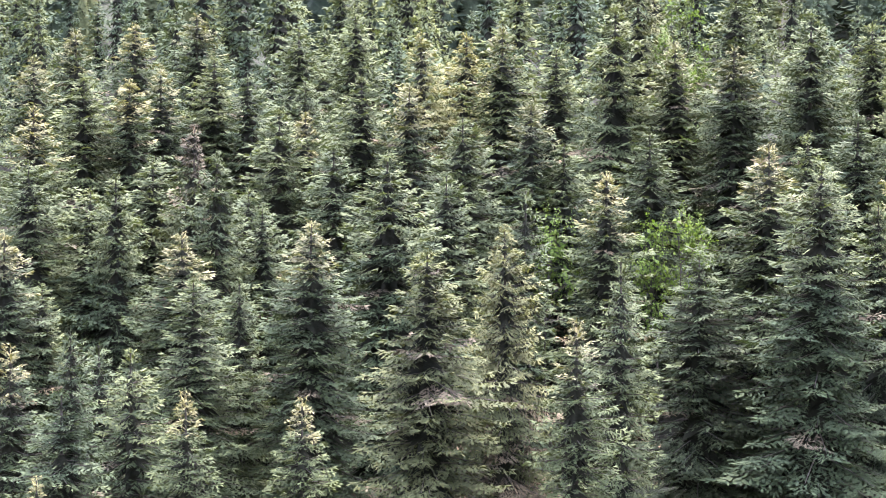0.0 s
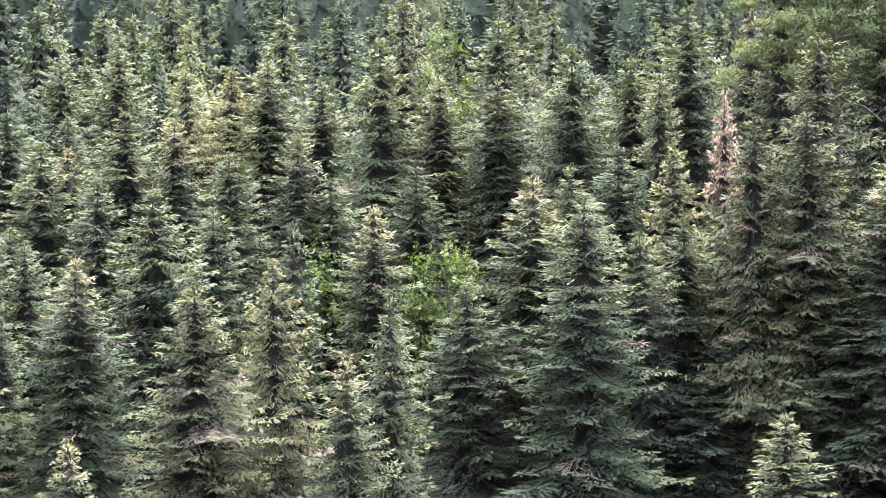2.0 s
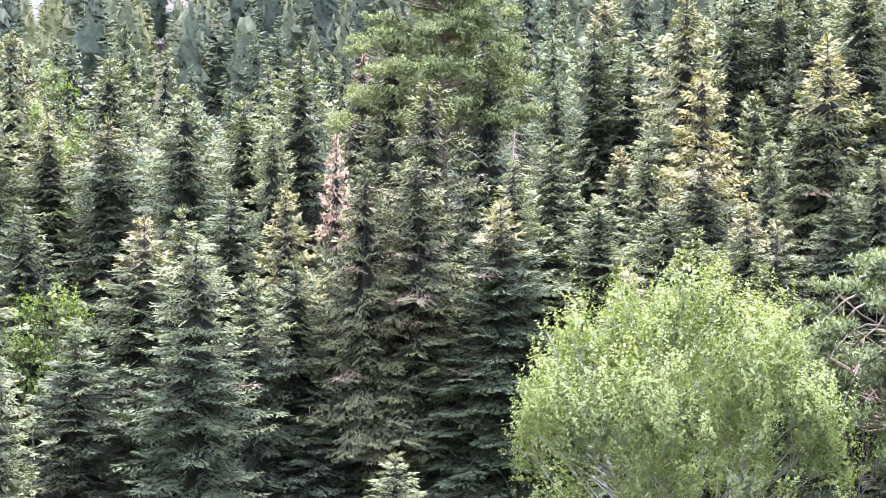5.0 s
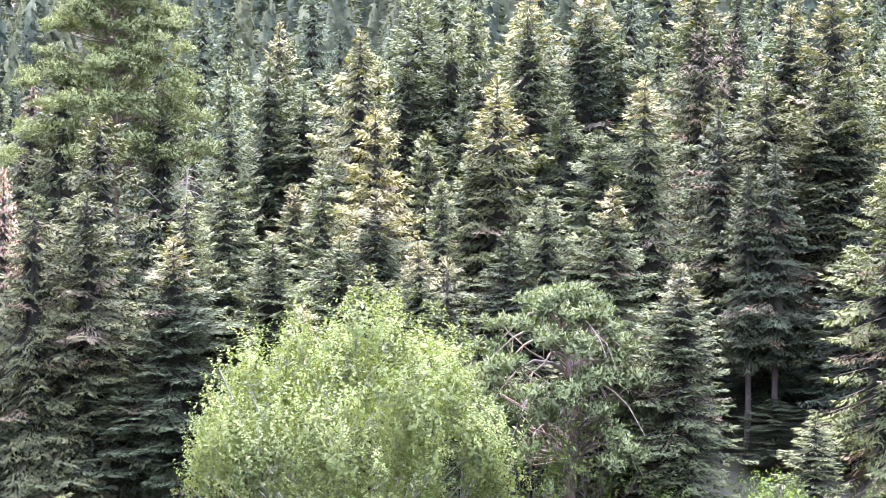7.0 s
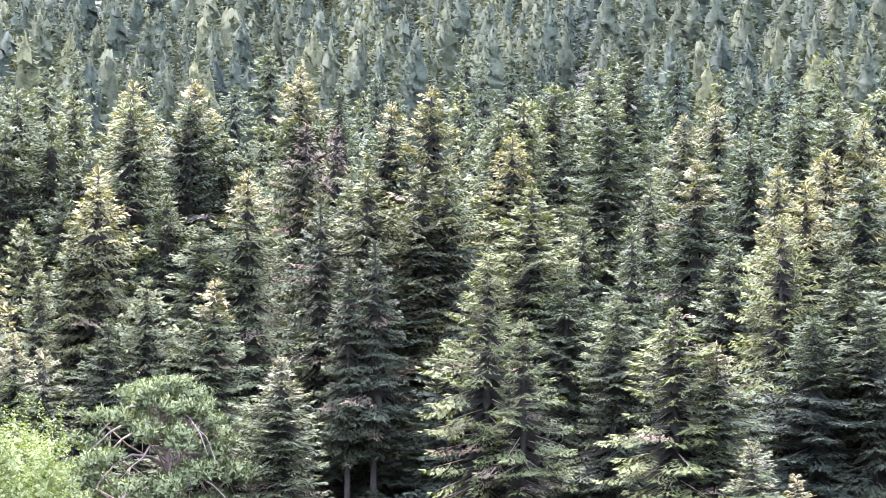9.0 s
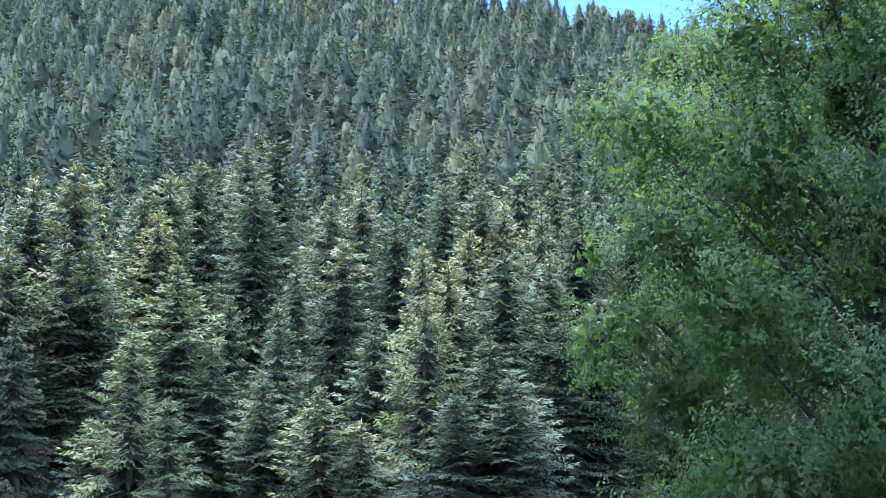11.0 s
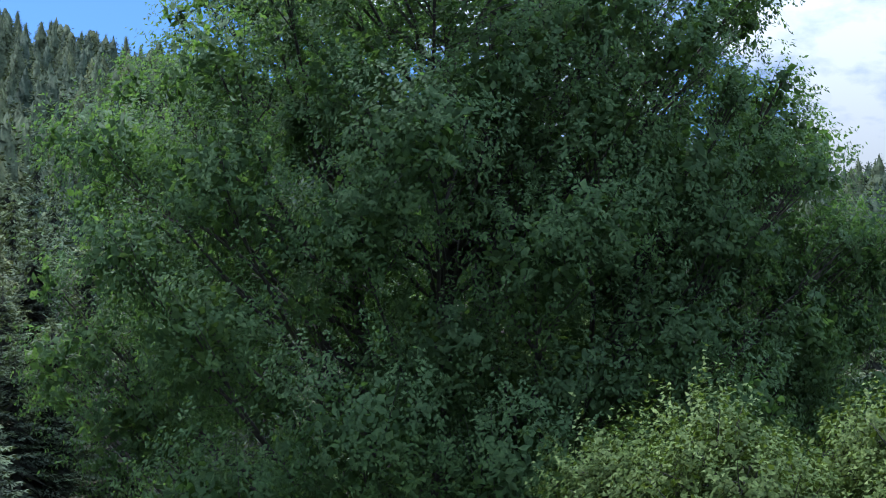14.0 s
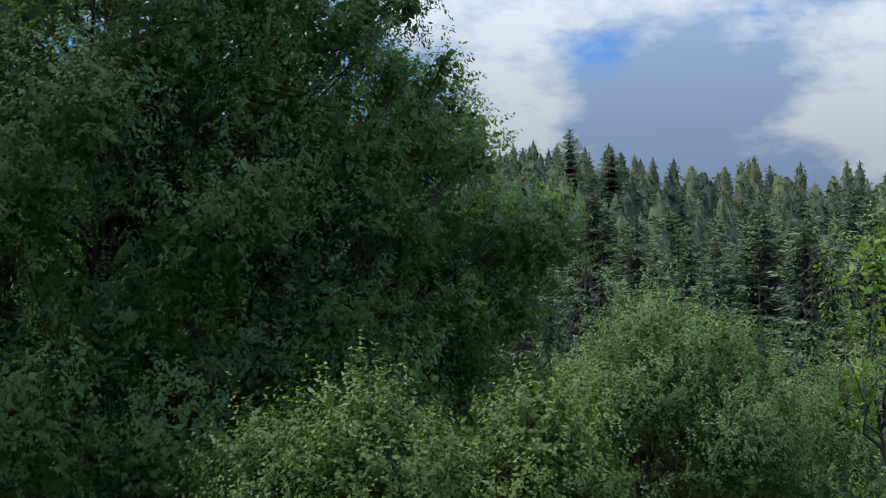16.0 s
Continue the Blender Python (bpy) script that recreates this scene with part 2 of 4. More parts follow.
def terrain(x, y):
    """Ground height: a knoll under the viewer, a valley round it, a wooded slope beyond, a crest."""
    d = math.hypot(x, y)
    a = math.degrees(math.atan2(x, y))
    valley = -21.0 + 9.0 * ease(5, 32, a) + 3.0 * ease(45, 70, a)
    slope = 0.27 + 0.026 * ease(20, 46, a) - 0.094 * ease(48, 78, a) - 0.026 * ease(79, 93, a)
    crest = 700 - 280 * ease(56, 80, a)
    behind = ease(110, 160, abs(a))
    valley *= 1 - 0.6 * behind
    slope *= 1 - 0.8 * behind
    z = valley * ease(3, 62, d)
    up = max(0.0, d - 86)
    rise = up * up / 40 if up < 20 else up - 10
    top = crest - 96
    if rise > top:
        rise = top - 0.15 * (rise - top) if rise < top + 400 else top - 60
    return z + slope * rise



def polar_sheet(name, mat):
    rings = [0.0] + [1.5 * 1.075 ** i for i in range(104)]
    rings = [r for r in rings if r < 2600] + [2600]
    spokes = 180
    verts, faces = [(0, 0, terrain(0, 0))], []
    for r in rings[1:]:
        for k in range(spokes):
            a = 2 * math.pi * k / spokes
            x, y = r * math.sin(a), r * math.cos(a)
            verts.append((x, y, terrain(x, y) + 0.25 * noise.noise((x * 0.2, y * 0.2, 0)) * min(1, r / 10)))
    for k in range(spokes):
        faces.append((0, 1 + (k + 1) % spokes, 1 + k))
        for i in range(len(rings) - 2):
            p, q = 1 + i * spokes, 1 + (i + 1) * spokes
            faces.append((p + k, p + (k + 1) % spokes, q + (k + 1) % spokes, q + k))
    me = bpy.data.meshes.new(name)
    me.from_pydata(verts, [], faces)
    me.materials.append(mat)
    for p in me.polygons:
        p.use_smooth = True
    return new(name, me)


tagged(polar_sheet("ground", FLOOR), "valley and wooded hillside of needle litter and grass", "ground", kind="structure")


# ---- mesh kit ----
class Soup:
    """Vertices and triangles gathered piece by piece, with soft normals where they are given."""

    def __init__(self):
        self.v, self.f, self.q, self.t, self.n = [], [], [], [], 0

    def add(self, v, f, q=None, tint=None):
        self.v.append(np.asarray(v, dtype=np.float32))
        self.f.append(np.asarray(f, dtype=np.int32) + self.n)
        if q is not None:
            self.q.append(np.asarray(q, dtype=np.float32))
        if tint is not None:
            self.t.append(np.broadcast_to(np.asarray(tint, dtype=np.float32), len(v)))
        self.n += len(v)

    def mesh(self, name, mat, smooth=False):
        v, f = np.concatenate(self.v), np.concatenate(self.f)
        me = bpy.data.meshes.new(name)
        me.vertices.add(len(v))
        me.vertices.foreach_set("co", v.ravel())
        me.loops.add(f.size)
        me.loops.foreach_set("vertex_index", f.ravel())
        me.polygons.add(len(f))
        me.polygons.foreach_set("loop_start", np.arange(0, f.size, 3, dtype=np.int32))
        if smooth or self.q:
            me.polygons.foreach_set("use_smooth", np.ones(len(f), dtype=bool))
        me.update(calc_edges=True)
        if self.q:
            me.normals_split_custom_set_from_vertices(np.concatenate(self.q))
        if self.t:
            me.attributes.new("tint", "FLOAT", "POINT").data.foreach_set("value", np.concatenate(self.t))
        me.materials.append(mat)
        return me


def unit(a):
    return a / np.maximum(1e-9, np.linalg.norm(a, axis=-1, keepdims=True))


def kites(soup, base, way, side, length, width, fold=0.25, belly=0.45, out=None, soft=0.6):
    """Folded leaf-shaped blades, two triangles each: base, two flanks, tip. out: the way out of the crown, to which their normals lean."""
    n = len(base)
    length, width = np.broadcast_to(length, n)[:, None], np.broadcast_to(width, n)[:, None]
    up = unit(np.cross(side, way))
    if out is not None:
        turn = np.where((up * out).sum(1) < 0, -1.0, 1.0)[:, None]
        side, up = side * turn, up * turn
    drop = -up * width * fold
    mid = base + way * length * belly
    v = np.stack([base, mid + side * width * 0.5 + drop, base + way * length, mid - side * width * 0.5 + drop], 1).reshape(-1, 3)
    k = np.arange(n, dtype=np.int32)[:, None] * 4
    f = np.concatenate([k + [0, 1, 2], k + [0, 2, 3]], 1).reshape(-1, 3)
    soup.add(v, f, None if out is None else np.repeat(unit(out * soft + up * (1 - soft)), 4, 0))


def blades(soup, base, way, side, length, width, out=None, soft=0.6):
    """Single pointed blades, one triangle each, for needle sprays and small leaves."""
    n = len(base)
    length, width = np.broadcast_to(length, n)[:, None], np.broadcast_to(width, n)[:, None]
    up = unit(np.cross(side, way))
    if out is not None:
        turn = np.where((up * out).sum(1) < 0, -1.0, 1.0)[:, None]
        side, up = side * turn, up * turn
    root = base + way * length * 0.15
    v = np.stack([root - side * width * 0.5, root + side * width * 0.5, base + way * length], 1).reshape(-1, 3)
    soup.add(v, np.arange(3 * n, dtype=np.int32).reshape(-1, 3), None if out is None else np.repeat(unit(out * soft + up * (1 - soft)), 3, 0))


def tube(soup, pts, radii, sides=5):
    """A tapered round limb along points."""
    pts = np.asarray(pts, dtype=float)
    radii = np.asarray(radii, dtype=float)
    way = unit(np.gradient(pts, axis=0))
    ref = np.array([0.0, 0.0, 1.0]) if abs(way[0][2]) < 0.8 else np.array([1.0, 0.0, 0.0])
    s = unit(np.cross(way, ref))
    t = np.cross(way, s)
    ang = np.arange(sides) * 2 * np.pi / sides
    ring = s[:, None] * np.cos(ang)[None, :, None] + t[:, None] * np.sin(ang)[None, :, None]
    v = (pts[:, None] + ring * radii[:, None, None]).reshape(-1, 3)
    f = []
    for i in range(len(pts) - 1):
        for k in range(sides):
            a, b = i * sides + k, i * sides + (k + 1) % sides
            f += [(a, b, b + sides), (a, b + sides, a + sides)]
    soup.add(v, f)


def child(name, me, parent, label="", kind=""):
    ob = new(name, me)
    ob.parent = parent
    return tagged(ob, label, kind=kind)


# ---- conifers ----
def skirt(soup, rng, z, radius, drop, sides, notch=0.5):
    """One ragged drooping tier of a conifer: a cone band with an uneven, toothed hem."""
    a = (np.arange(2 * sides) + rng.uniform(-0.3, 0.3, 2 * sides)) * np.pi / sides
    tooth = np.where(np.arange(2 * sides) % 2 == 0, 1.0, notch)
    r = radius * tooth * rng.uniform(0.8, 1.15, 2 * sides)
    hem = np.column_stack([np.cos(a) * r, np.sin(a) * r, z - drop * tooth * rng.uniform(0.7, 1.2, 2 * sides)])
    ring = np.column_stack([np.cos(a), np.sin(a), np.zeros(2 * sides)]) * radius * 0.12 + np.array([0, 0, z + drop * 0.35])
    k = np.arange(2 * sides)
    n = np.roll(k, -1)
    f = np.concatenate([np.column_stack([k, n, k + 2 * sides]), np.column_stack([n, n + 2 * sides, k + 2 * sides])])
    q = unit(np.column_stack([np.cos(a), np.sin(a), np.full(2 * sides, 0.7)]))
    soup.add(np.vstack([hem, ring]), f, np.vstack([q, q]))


def frond(rng, length, gap, step, finger, fat, bare, hang):
    """One flat fir spray: shoots along side twigs along an axis. Gives, for each shoot, four corners, a normal and how far out it sits."""
    base, way, size, outer = [], [], [], []
    x = max(0.10, bare * length)
    while x < length - 0.04:
        for hand in (-1, 1):
            if rng.random() < 0.08:
                continue
            reach = min(1.15, 0.40 * (length - x) + 0.15) * rng.uniform(0.7, 1.2) * (0.55 + 0.45 * min(1, x / (0.4 * length)))
            a = math.radians(rng.uniform(38, 64)) * hand
            d = np.array([math.cos(a), math.sin(a), rng.normal(-0.10, 0.12) - 0.25 * hang])
            d /= np.linalg.norm(d)
            ks = np.append(np.arange(step * 0.5, max(step * 0.6, reach - step * 0.4), step), reach)
            for i, k in enumerate(ks):
                last = i == len(ks) - 1
                t = 0.0 if last else math.radians(rng.uniform(32, 58)) * (1 if i % 2 else -1)
                w = np.array([d[0] * math.cos(t) - d[1] * math.sin(t), d[0] * math.sin(t) + d[1] * math.cos(t), d[2] + rng.normal(-0.10, 0.24) - 0.6 * hang])
                base.append(np.array([x, 0, 0]) + d * (k - (0.5 * finger if last else 0)) + rng.normal(0, 0.02, 3))
                way.append(w)
                size.append(finger * rng.uniform(0.72, 1.25))
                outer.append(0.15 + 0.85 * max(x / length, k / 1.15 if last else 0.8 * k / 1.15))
        x += gap * rng.uniform(0.8, 1.2)
    for t in (0, 0.5, -0.5):
        base.append(np.array([length - finger * 0.8, 0, 0]))
        way.append(np.array([math.cos(t), math.sin(t), 0.12]))
        size.append(finger * (1.25 if t == 0 else 0.95))
        outer.append(1.0)
    base, way, size = np.array(base), unit(np.array(way)), np.array(size)[:, None]
    side = unit(np.cross(way, np.array([0, 0, 1.0])))
    roll = rng.normal(0, 0.4, len(base))[:, None]
    side = side * np.cos(roll) + np.cross(way, side) * np.sin(roll)
    up = unit(np.cross(side, way))
    up *= np.where(up[:, 2] < 0, -1.0, 1.0)[:, None]
    wide = fat * rng.uniform(0.8, 1.25, len(base))[:, None]
    mid = base + way * size * 0.55 - up * wide * 0.25
    v = np.stack([base, mid + side * wide * 0.5, base + way * size, mid - side * wide * 0.5], 1)
    return v, up, np.clip(np.array(outer), 0, 1)


def fir_meshes(seed, height, width, spacing, whorl, gap, step, finger, fat, needles, top="", top_from=0.8, base=0.08, droop=14.0, shape=0.55,
               bare=0.2, missing=0.0, hang=0.0, bark_kind="fir", stems=True, withered=0.0):
    """Part meshes of one fir: trunk, branches, crown and, if named, a top of another colour and withered sprays."""
    rng = np.random.default_rng(seed)
    trunk, wood, core = Soup(), Soup(), Soup()
    crowns = {"crown": Soup(), "treetop": Soup(), "withered_sprays": Soup()}
    zs = np.linspace(0, height * 0.985, 9)
    rad = 0.0105 * height * (1 - zs / height) ** 0.85 + 0.02
    sway = np.cumsum(rng.normal(0, 0.014 * height / 20, (9, 2)), 0)
    sway[0] = 0
    sway -= sway[-1] * (zs / zs[-1])[:, None]
    axis = np.column_stack([sway, zs])
    tube(trunk, np.vstack([[0, 0, -0.8], axis]), np.concatenate([[rad[0] * 1.35], rad]), 7)
    lengths = [q for q in (0.45, 0.8, 1.2, 1.7, 2.3, 3.0) if q < width * 0.75]
    fronds = {q: [frond(rng, q, min(gap, q * 0.3), step, min(finger, 0.5 * q), fat * min(1.0, 0.6 + q * 0.3), bare if q > 1 else 0.05, hang) for _ in range(4)] for q in lengths}
    lean, bulge = rng.uniform(0, 6.28), rng.uniform(0.05, 0.16)
    z = height * base
    while z < height - 0.18:
        u = (z - height * base) / (height * (1 - base))
        r = width / 2 * 1.15 * (1 - math.exp(-0.95 * shape * (height - z) / (width / 2))) * (0.72 + 0.28 * min(1, u / 0.12))
        r *= 1 + 0.13 * math.sin(z * 1.1 + lean)
        # core band of dense inner twigs, coloured dark as shade between the boughs
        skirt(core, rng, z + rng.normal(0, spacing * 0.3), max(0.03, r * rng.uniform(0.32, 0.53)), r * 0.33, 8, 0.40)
        count = max(5, int(round(whorl * (0.8 + 0.2 * (1 - u)))))
        turn = rng.uniform(0, 2 * np.pi)
        for k in range(count):
            if rng.random() < missing * (1 - u * u):
                continue
            a = turn + 2 * np.pi * k / count + rng.normal(0, 0.2)
            ln = max(0.22, r * (1 + bulge * math.cos(a - lean)) * rng.triangular(0.55, 0.98, 1.25))
            z0 = min(height - 0.1, z + rng.normal(0, spacing * 0.35))
            rise = math.radians(22 * u ** 4 + 6 * u - droop * (1 - u) + rng.normal(0, 7))
            near = min(lengths, key=lambda q: abs(q - ln))
            v, up, outer = fronds[near][rng.integers(4)]
            kx = ln / near
            p = v.reshape(-1, 3) * np.array([kx, min(kx, 1.25), 1.0])
            s = np.clip(p[:, 0] / ln, 0, 1.1)
            sag = ln * (0.05 + 0.17 * (1 - u))
            p[:, 2] += sag * (-1.5 * s ** 2 + 0.9 * s ** 4) - np.abs(p[:, 1]) * (0.20 + 0.16 * (1 - u) + 0.3 * hang)
            cr, sr, ca, sa, tilt = math.cos(rise), math.sin(rise), math.cos(a), math.sin(a), rng.normal(0, 0.16)
            ct, st = math.cos(tilt), math.sin(tilt)
            m = np.array([[ca, -sa, 0], [sa, ca, 0], [0, 0, 1]]) @ np.array([[cr, 0, -sr], [0, 1, 0], [sr, 0, cr]]) @ np.array([[1, 0, 0], [0, ct, -st], [0, st, ct]])
            c = np.array([np.interp(z0, zs, axis[:, 0]), np.interp(z0, zs, axis[:, 1]), z0])
            out = np.array([ca, sa, 0.0])
            q = unit((up @ m.T) * 0.28 + out * 0.42 + np.array([0, 0, 0.36]))
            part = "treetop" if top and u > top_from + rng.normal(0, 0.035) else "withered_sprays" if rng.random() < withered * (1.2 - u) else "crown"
            n = len(v)
            f = (np.arange(n, dtype=np.int32)[:, None] * 4 + np.array([0, 1, 2, 0, 2, 3], dtype=np.int32)).reshape(-1, 3)
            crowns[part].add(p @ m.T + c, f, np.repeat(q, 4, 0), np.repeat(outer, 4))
            if stems and ln > 0.6:
                ss = np.array([0, 0.4, 0.8])
                line = np.column_stack([ss * ln, 0 * ss, sag * (-1.5 * ss ** 2 + 1.0 * ss ** 4)]) @ m.T + c
                tube(wood, line, np.array([0.022, 0.014, 0.006]) * (0.6 + ln * 0.35), 3)
        z += spacing * (0.62 + 0.5 * (1 - u)) * rng.uniform(0.85, 1.15)
    foot = np.array([0, 0, height - 0.75])
    for i in range(7):
        lead = unit(np.array([0, 0, 1.0]) + (rng.normal(0, 0.42, 3) * np.array([1, 1, 0]) if i else 0))
        side = unit(np.cross(lead, np.array([math.cos(i), math.sin(i), 0.0])))
        ln = 0.80 if i == 0 else rng.uniform(0.3, 0.5)
        b = foot + np.array([0, 0, 0.0 if i == 0 else rng.uniform(0, 0.3)])
        v = np.array([b, b + lead * ln * 0.5 + side * 0.05, b + lead * ln, b + lead * ln * 0.5 - side * 0.05])
        crowns["treetop" if top else "crown"].add(v, [(0, 1, 2), (0, 2, 3)], np.tile(unit(lead + side * 0.3), (4, 1)), np.ones(4))
    parts = [("trunk", trunk.mesh("fir_trunk", BARK[bark_kind], True), "grey-brown fir bark")]
    if wood.n:
        parts.append(("branchwood", wood.mesh("fir_branchwood", BARK[bark_kind], True), ""))
    parts.append(("inner_crown", core.mesh("fir_inner_crown", NEEDLE["inner"]), "inner twigs, their dark colour standing in for shade"))
    for name, colour, label in (("crown", needles, ""), ("treetop", top, ""), ("withered_sprays", "grey", "withered grey-brown twigs")):
        if crowns[name].n:
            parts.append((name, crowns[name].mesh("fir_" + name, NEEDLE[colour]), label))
    return parts, height, width


KINDS = {
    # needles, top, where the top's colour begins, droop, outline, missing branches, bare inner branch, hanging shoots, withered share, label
    # fir and fir_dark take a paler needle colour on the upper crown
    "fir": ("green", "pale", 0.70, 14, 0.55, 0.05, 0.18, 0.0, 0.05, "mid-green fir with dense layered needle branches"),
    "fir_cones": ("green", "cones", 0.85, 14, 0.53, 0.05, 0.18, 0.0, 0.07, "green fir with a yellowish cone-laden top"),
    "fir_pale": ("pale", "", 1, 8, 0.45, 0.05, 0.15, 0.0, 0.0, "pale silvery green young fir with a slender spire"),
    "fir_dark": ("dark", "green", 0.74, 18, 0.58, 0.06, 0.22, 0.1, 0.05, "dark green fir, its needles darkened to stand in for shade"),
    "fir_old": ("olive", "gold", 0.90, 20, 0.58, 0.08, 0.22, 0.2, 0.12, "large old olive-green fir with broad drooping branches"),
    "fir_sick": ("olive", "yellow", 0.55, 20, 0.50, 0.12, 0.22, 0.3, 0.35, "ailing fir with a yellowed crown and brown twigs"),
    "fir_gold": ("gold", "yellow", 0.80, 14, 0.53, 0.08, 0.2, 0.1, 0.15, "yellow-green fir with a golden top"),
    "fir_grey": ("olive", "grey", 0.82, 18, 0.50, 0.22, 0.25, 0.3, 0.3, "fir with a dead grey-brown upper crown"),
    "fir_dead": ("olive", "dead", 0.70, 16, 0.36, 0.25, 0.2, 0.3, 0.2, "dying olive fir with a rusty pink-brown dead top"),
    "fir_bare": ("dark", "", 1, 18, 0.5, 0.1, 0.3, 0.1, 0.1, "tall fir with shade-darkened needles and a long bare trunk"),
    "fir_spruce": ("spruce", "", 1, 24, 0.46, 0.34, 0.42, 0.25, 0.08, "yellow-green spruce with sparse hanging branches and visible trunk"),
}
GRADES = {  # height, width, whorl spacing, branches a whorl, side twig gap, shoot gap, shoot length, shoot width, stems
    "near": (20, 6.0, 0.48, 7, 0.19, 0.12, 0.27, 0.075, True),
    "middle": (20, 6.0, 0.50, 7, 0.21, 0.14, 0.27, 0.080, False),
    "young": (12, 3.0, 0.38, 6, 0.15, 0.105, 0.21, 0.062, True),
    "back": (18, 5.2, 0.62, 6, 0.32, 0.21, 0.40, 0.13, False),
}
BUILT = {}
planted = []
shapes = random.Random(7)


def fir_parts(kind, grade, variant):
    key = (kind, grade, variant)
    if key not in BUILT:
        needles, top, top_from, droop, shape, missing, bare, hang, withered, _ = KINDS[kind]
        h, w, spacing, whorl, gap, step, finger, fat, stems = GRADES[grade]
        seed = 1000 * sorted(KINDS).index(kind) + 100 * sorted(GRADES).index(grade) + variant
        BUILT[key] = fir_meshes(seed, h, w, spacing, whorl, gap, step, finger, fat, needles, top, top_from, 0.36 if kind == "fir_bare" else 0.12, droop, shape, bare, missing, hang, {"fir_bare": "oak", "fir_spruce": "pine"}.get(kind, "fir"), stems, withered)
    return BUILT[key]


def plant_fir(kind, x, y, height, width, grade="", group="firs of the near slope"):
    far = math.hypot(x, y)
    if not grade:
        grade = "young" if width < 3.7 or height < 12.5 else "near" if far < 101 else "middle"
    parts, h, w = fir_parts(kind, grade, shapes.randrange(3 if kind in ("fir", "fir_cones") else 2))
    tree = new("spruce" if kind == "fir_spruce" else "fir")
    k = min(8.8, width * 1.24) / w
    tree.matrix_world = Matrix.LocRotScale((x, y, terrain(x, y)), Euler((0, 0, shapes.uniform(0, 6.28))), (k, k, height / h))
    for name, me, label in parts:
        child(name, me, tree, label, "" if name == "trunk" else "stuff")
    planted.append((x, y, height))
    return tagged(tree, KINDS[kind][-1], "tree", group)


def fir(x, y, h, w): plant_fir("fir", x, y, h, w)
def fir_cones(x, y, h, w): plant_fir("fir_cones", x, y, h, w)
def fir_pale(x, y, h, w): plant_fir("fir_pale", x, y, h, w)
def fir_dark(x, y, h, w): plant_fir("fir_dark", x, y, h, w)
def fir_old(x, y, h, w): plant_fir("fir_old", x, y, h, w)
def fir_sick(x, y, h, w): plant_fir("fir_sick", x, y, h, w)
def fir_gold(x, y, h, w): plant_fir("fir_gold", x, y, h, w)
def fir_grey(x, y, h, w): plant_fir("fir_grey", x, y, h, w)
def fir_dead(x, y, h, w): plant_fir("fir_dead", x, y, h, w)
def fir_spruce(x, y, h, w): plant_fir("fir_spruce", x, y, h, w)


# the trees that stand out, each at its place: x, y, height, crown width
# some fir_dark fill gaps of plain shade with dark-coloured trees
fir_cones(-10.7, 77.3, 12.9, 2.8)
fir(-15.7, 78.4, 15.4, 2.7)
fir_cones(-15.4, 70.3, 10.5, 2.2)
fir(-13.9, 82.8, 14.1, 3.6)
fir(-15.9, 77.4, 12.9, 3.6)
fir_cones(-19.5, 83.8, 14.2, 3.4)
fir_cones(-5.8, 76.8, 12.8, 2.8)
fir_cones(5.9, 81.8, 15.6, 3.5)
fir_pale(8.4, 87.6, 18.0, 3.3)
fir(-15.8, 85.5, 14.2, 2.9)
fir(17.9, 88.2, 21.1, 6.8)
fir_cones(16.7, 95.6, 21.9, 7.1)
fir_dark(66.7, 86.2, 3.0, 4.0)
fir_dark(66.2, 81.5, 4.1, 3.5)
fir_dark(69.1, 88.1, 4.7, 4.4)
fir_dark(12.7, 92.1, 17.4, 6.5)
fir_sick(3.0, 90.0, 19.3, 4.8)
fir_old(-0.7, 85.0, 18.5, 6.4)
fir_cones(-6.4, 90.8, 19.5, 6.3)
fir(-11.8, 88.2, 16.9, 5.7)
fir_cones(-13.6, 97.1, 17.8, 6.5)
fir(-10.2, 93.4, 16.2, 3.7)
fir(-10.1, 104.5, 17.6, 5.4)
fir_cones(-22.0, 93.4, 18.3, 5.5)
fir(-3.0, 101.0, 21.6, 7.7)
fir_pale(4.4, 98.9, 20.1, 3.5)
fir(0.2, 106.0, 19.1, 5.8)
fir_cones(9.0, 102.6, 20.0, 5.9)
fir(-20.4, 94.8, 15.4, 3.8)
fir_grey(-14.0, 105.1, 21.8, 4.8)
fir(-12.4, 102.3, 21.0, 5.3)
fir(-16.9, 108.7, 18.8, 7.3)
fir_cones(5.5, 116.9, 20.6, 6.7)
fir(1.2, 114.0, 20.4, 6.6)
fir_cones(-2.2, 122.0, 20.5, 6.7)
fir(-5.4, 123.9, 20.7, 8.3)
fir_cones(-8.9, 120.7, 18.9, 5.5)
fir(-10.3, 117.6, 19.9, 6.8)
fir(20.9, 107.0, 19.6, 5.6)
fir_pale(24.5, 110.3, 19.1, 7.5)
fir_cones(-19.1, 126.6, 20.1, 6.2)
fir_cones(-20.5, 122.3, 20.2, 7.5)
fir_cones(-24.2, 110.4, 21.1, 7.5)
fir_cones(-26.2, 133.5, 21.0, 7.0)
fir(-23.4, 121.8, 20.5, 6.8)
fir(11.7, 127.5, 24.5, 10.9)
fir_cones(16.1, 130.0, 21.2, 7.1)
fir_cones(19.5, 125.5, 21.5, 7.7)
fir(24.8, 127.6, 20.5, 7.1)
fir(28.8, 125.7, 21.2, 7.4)
fir_cones(4.2, 132.9, 22.1, 8.1)
fir_sick(1.7, 138.0, 20.6, 7.5)
fir_sick(-1.6, 135.0, 21.2, 6.1)
fir(-10.6, 137.6, 21.0, 7.9)
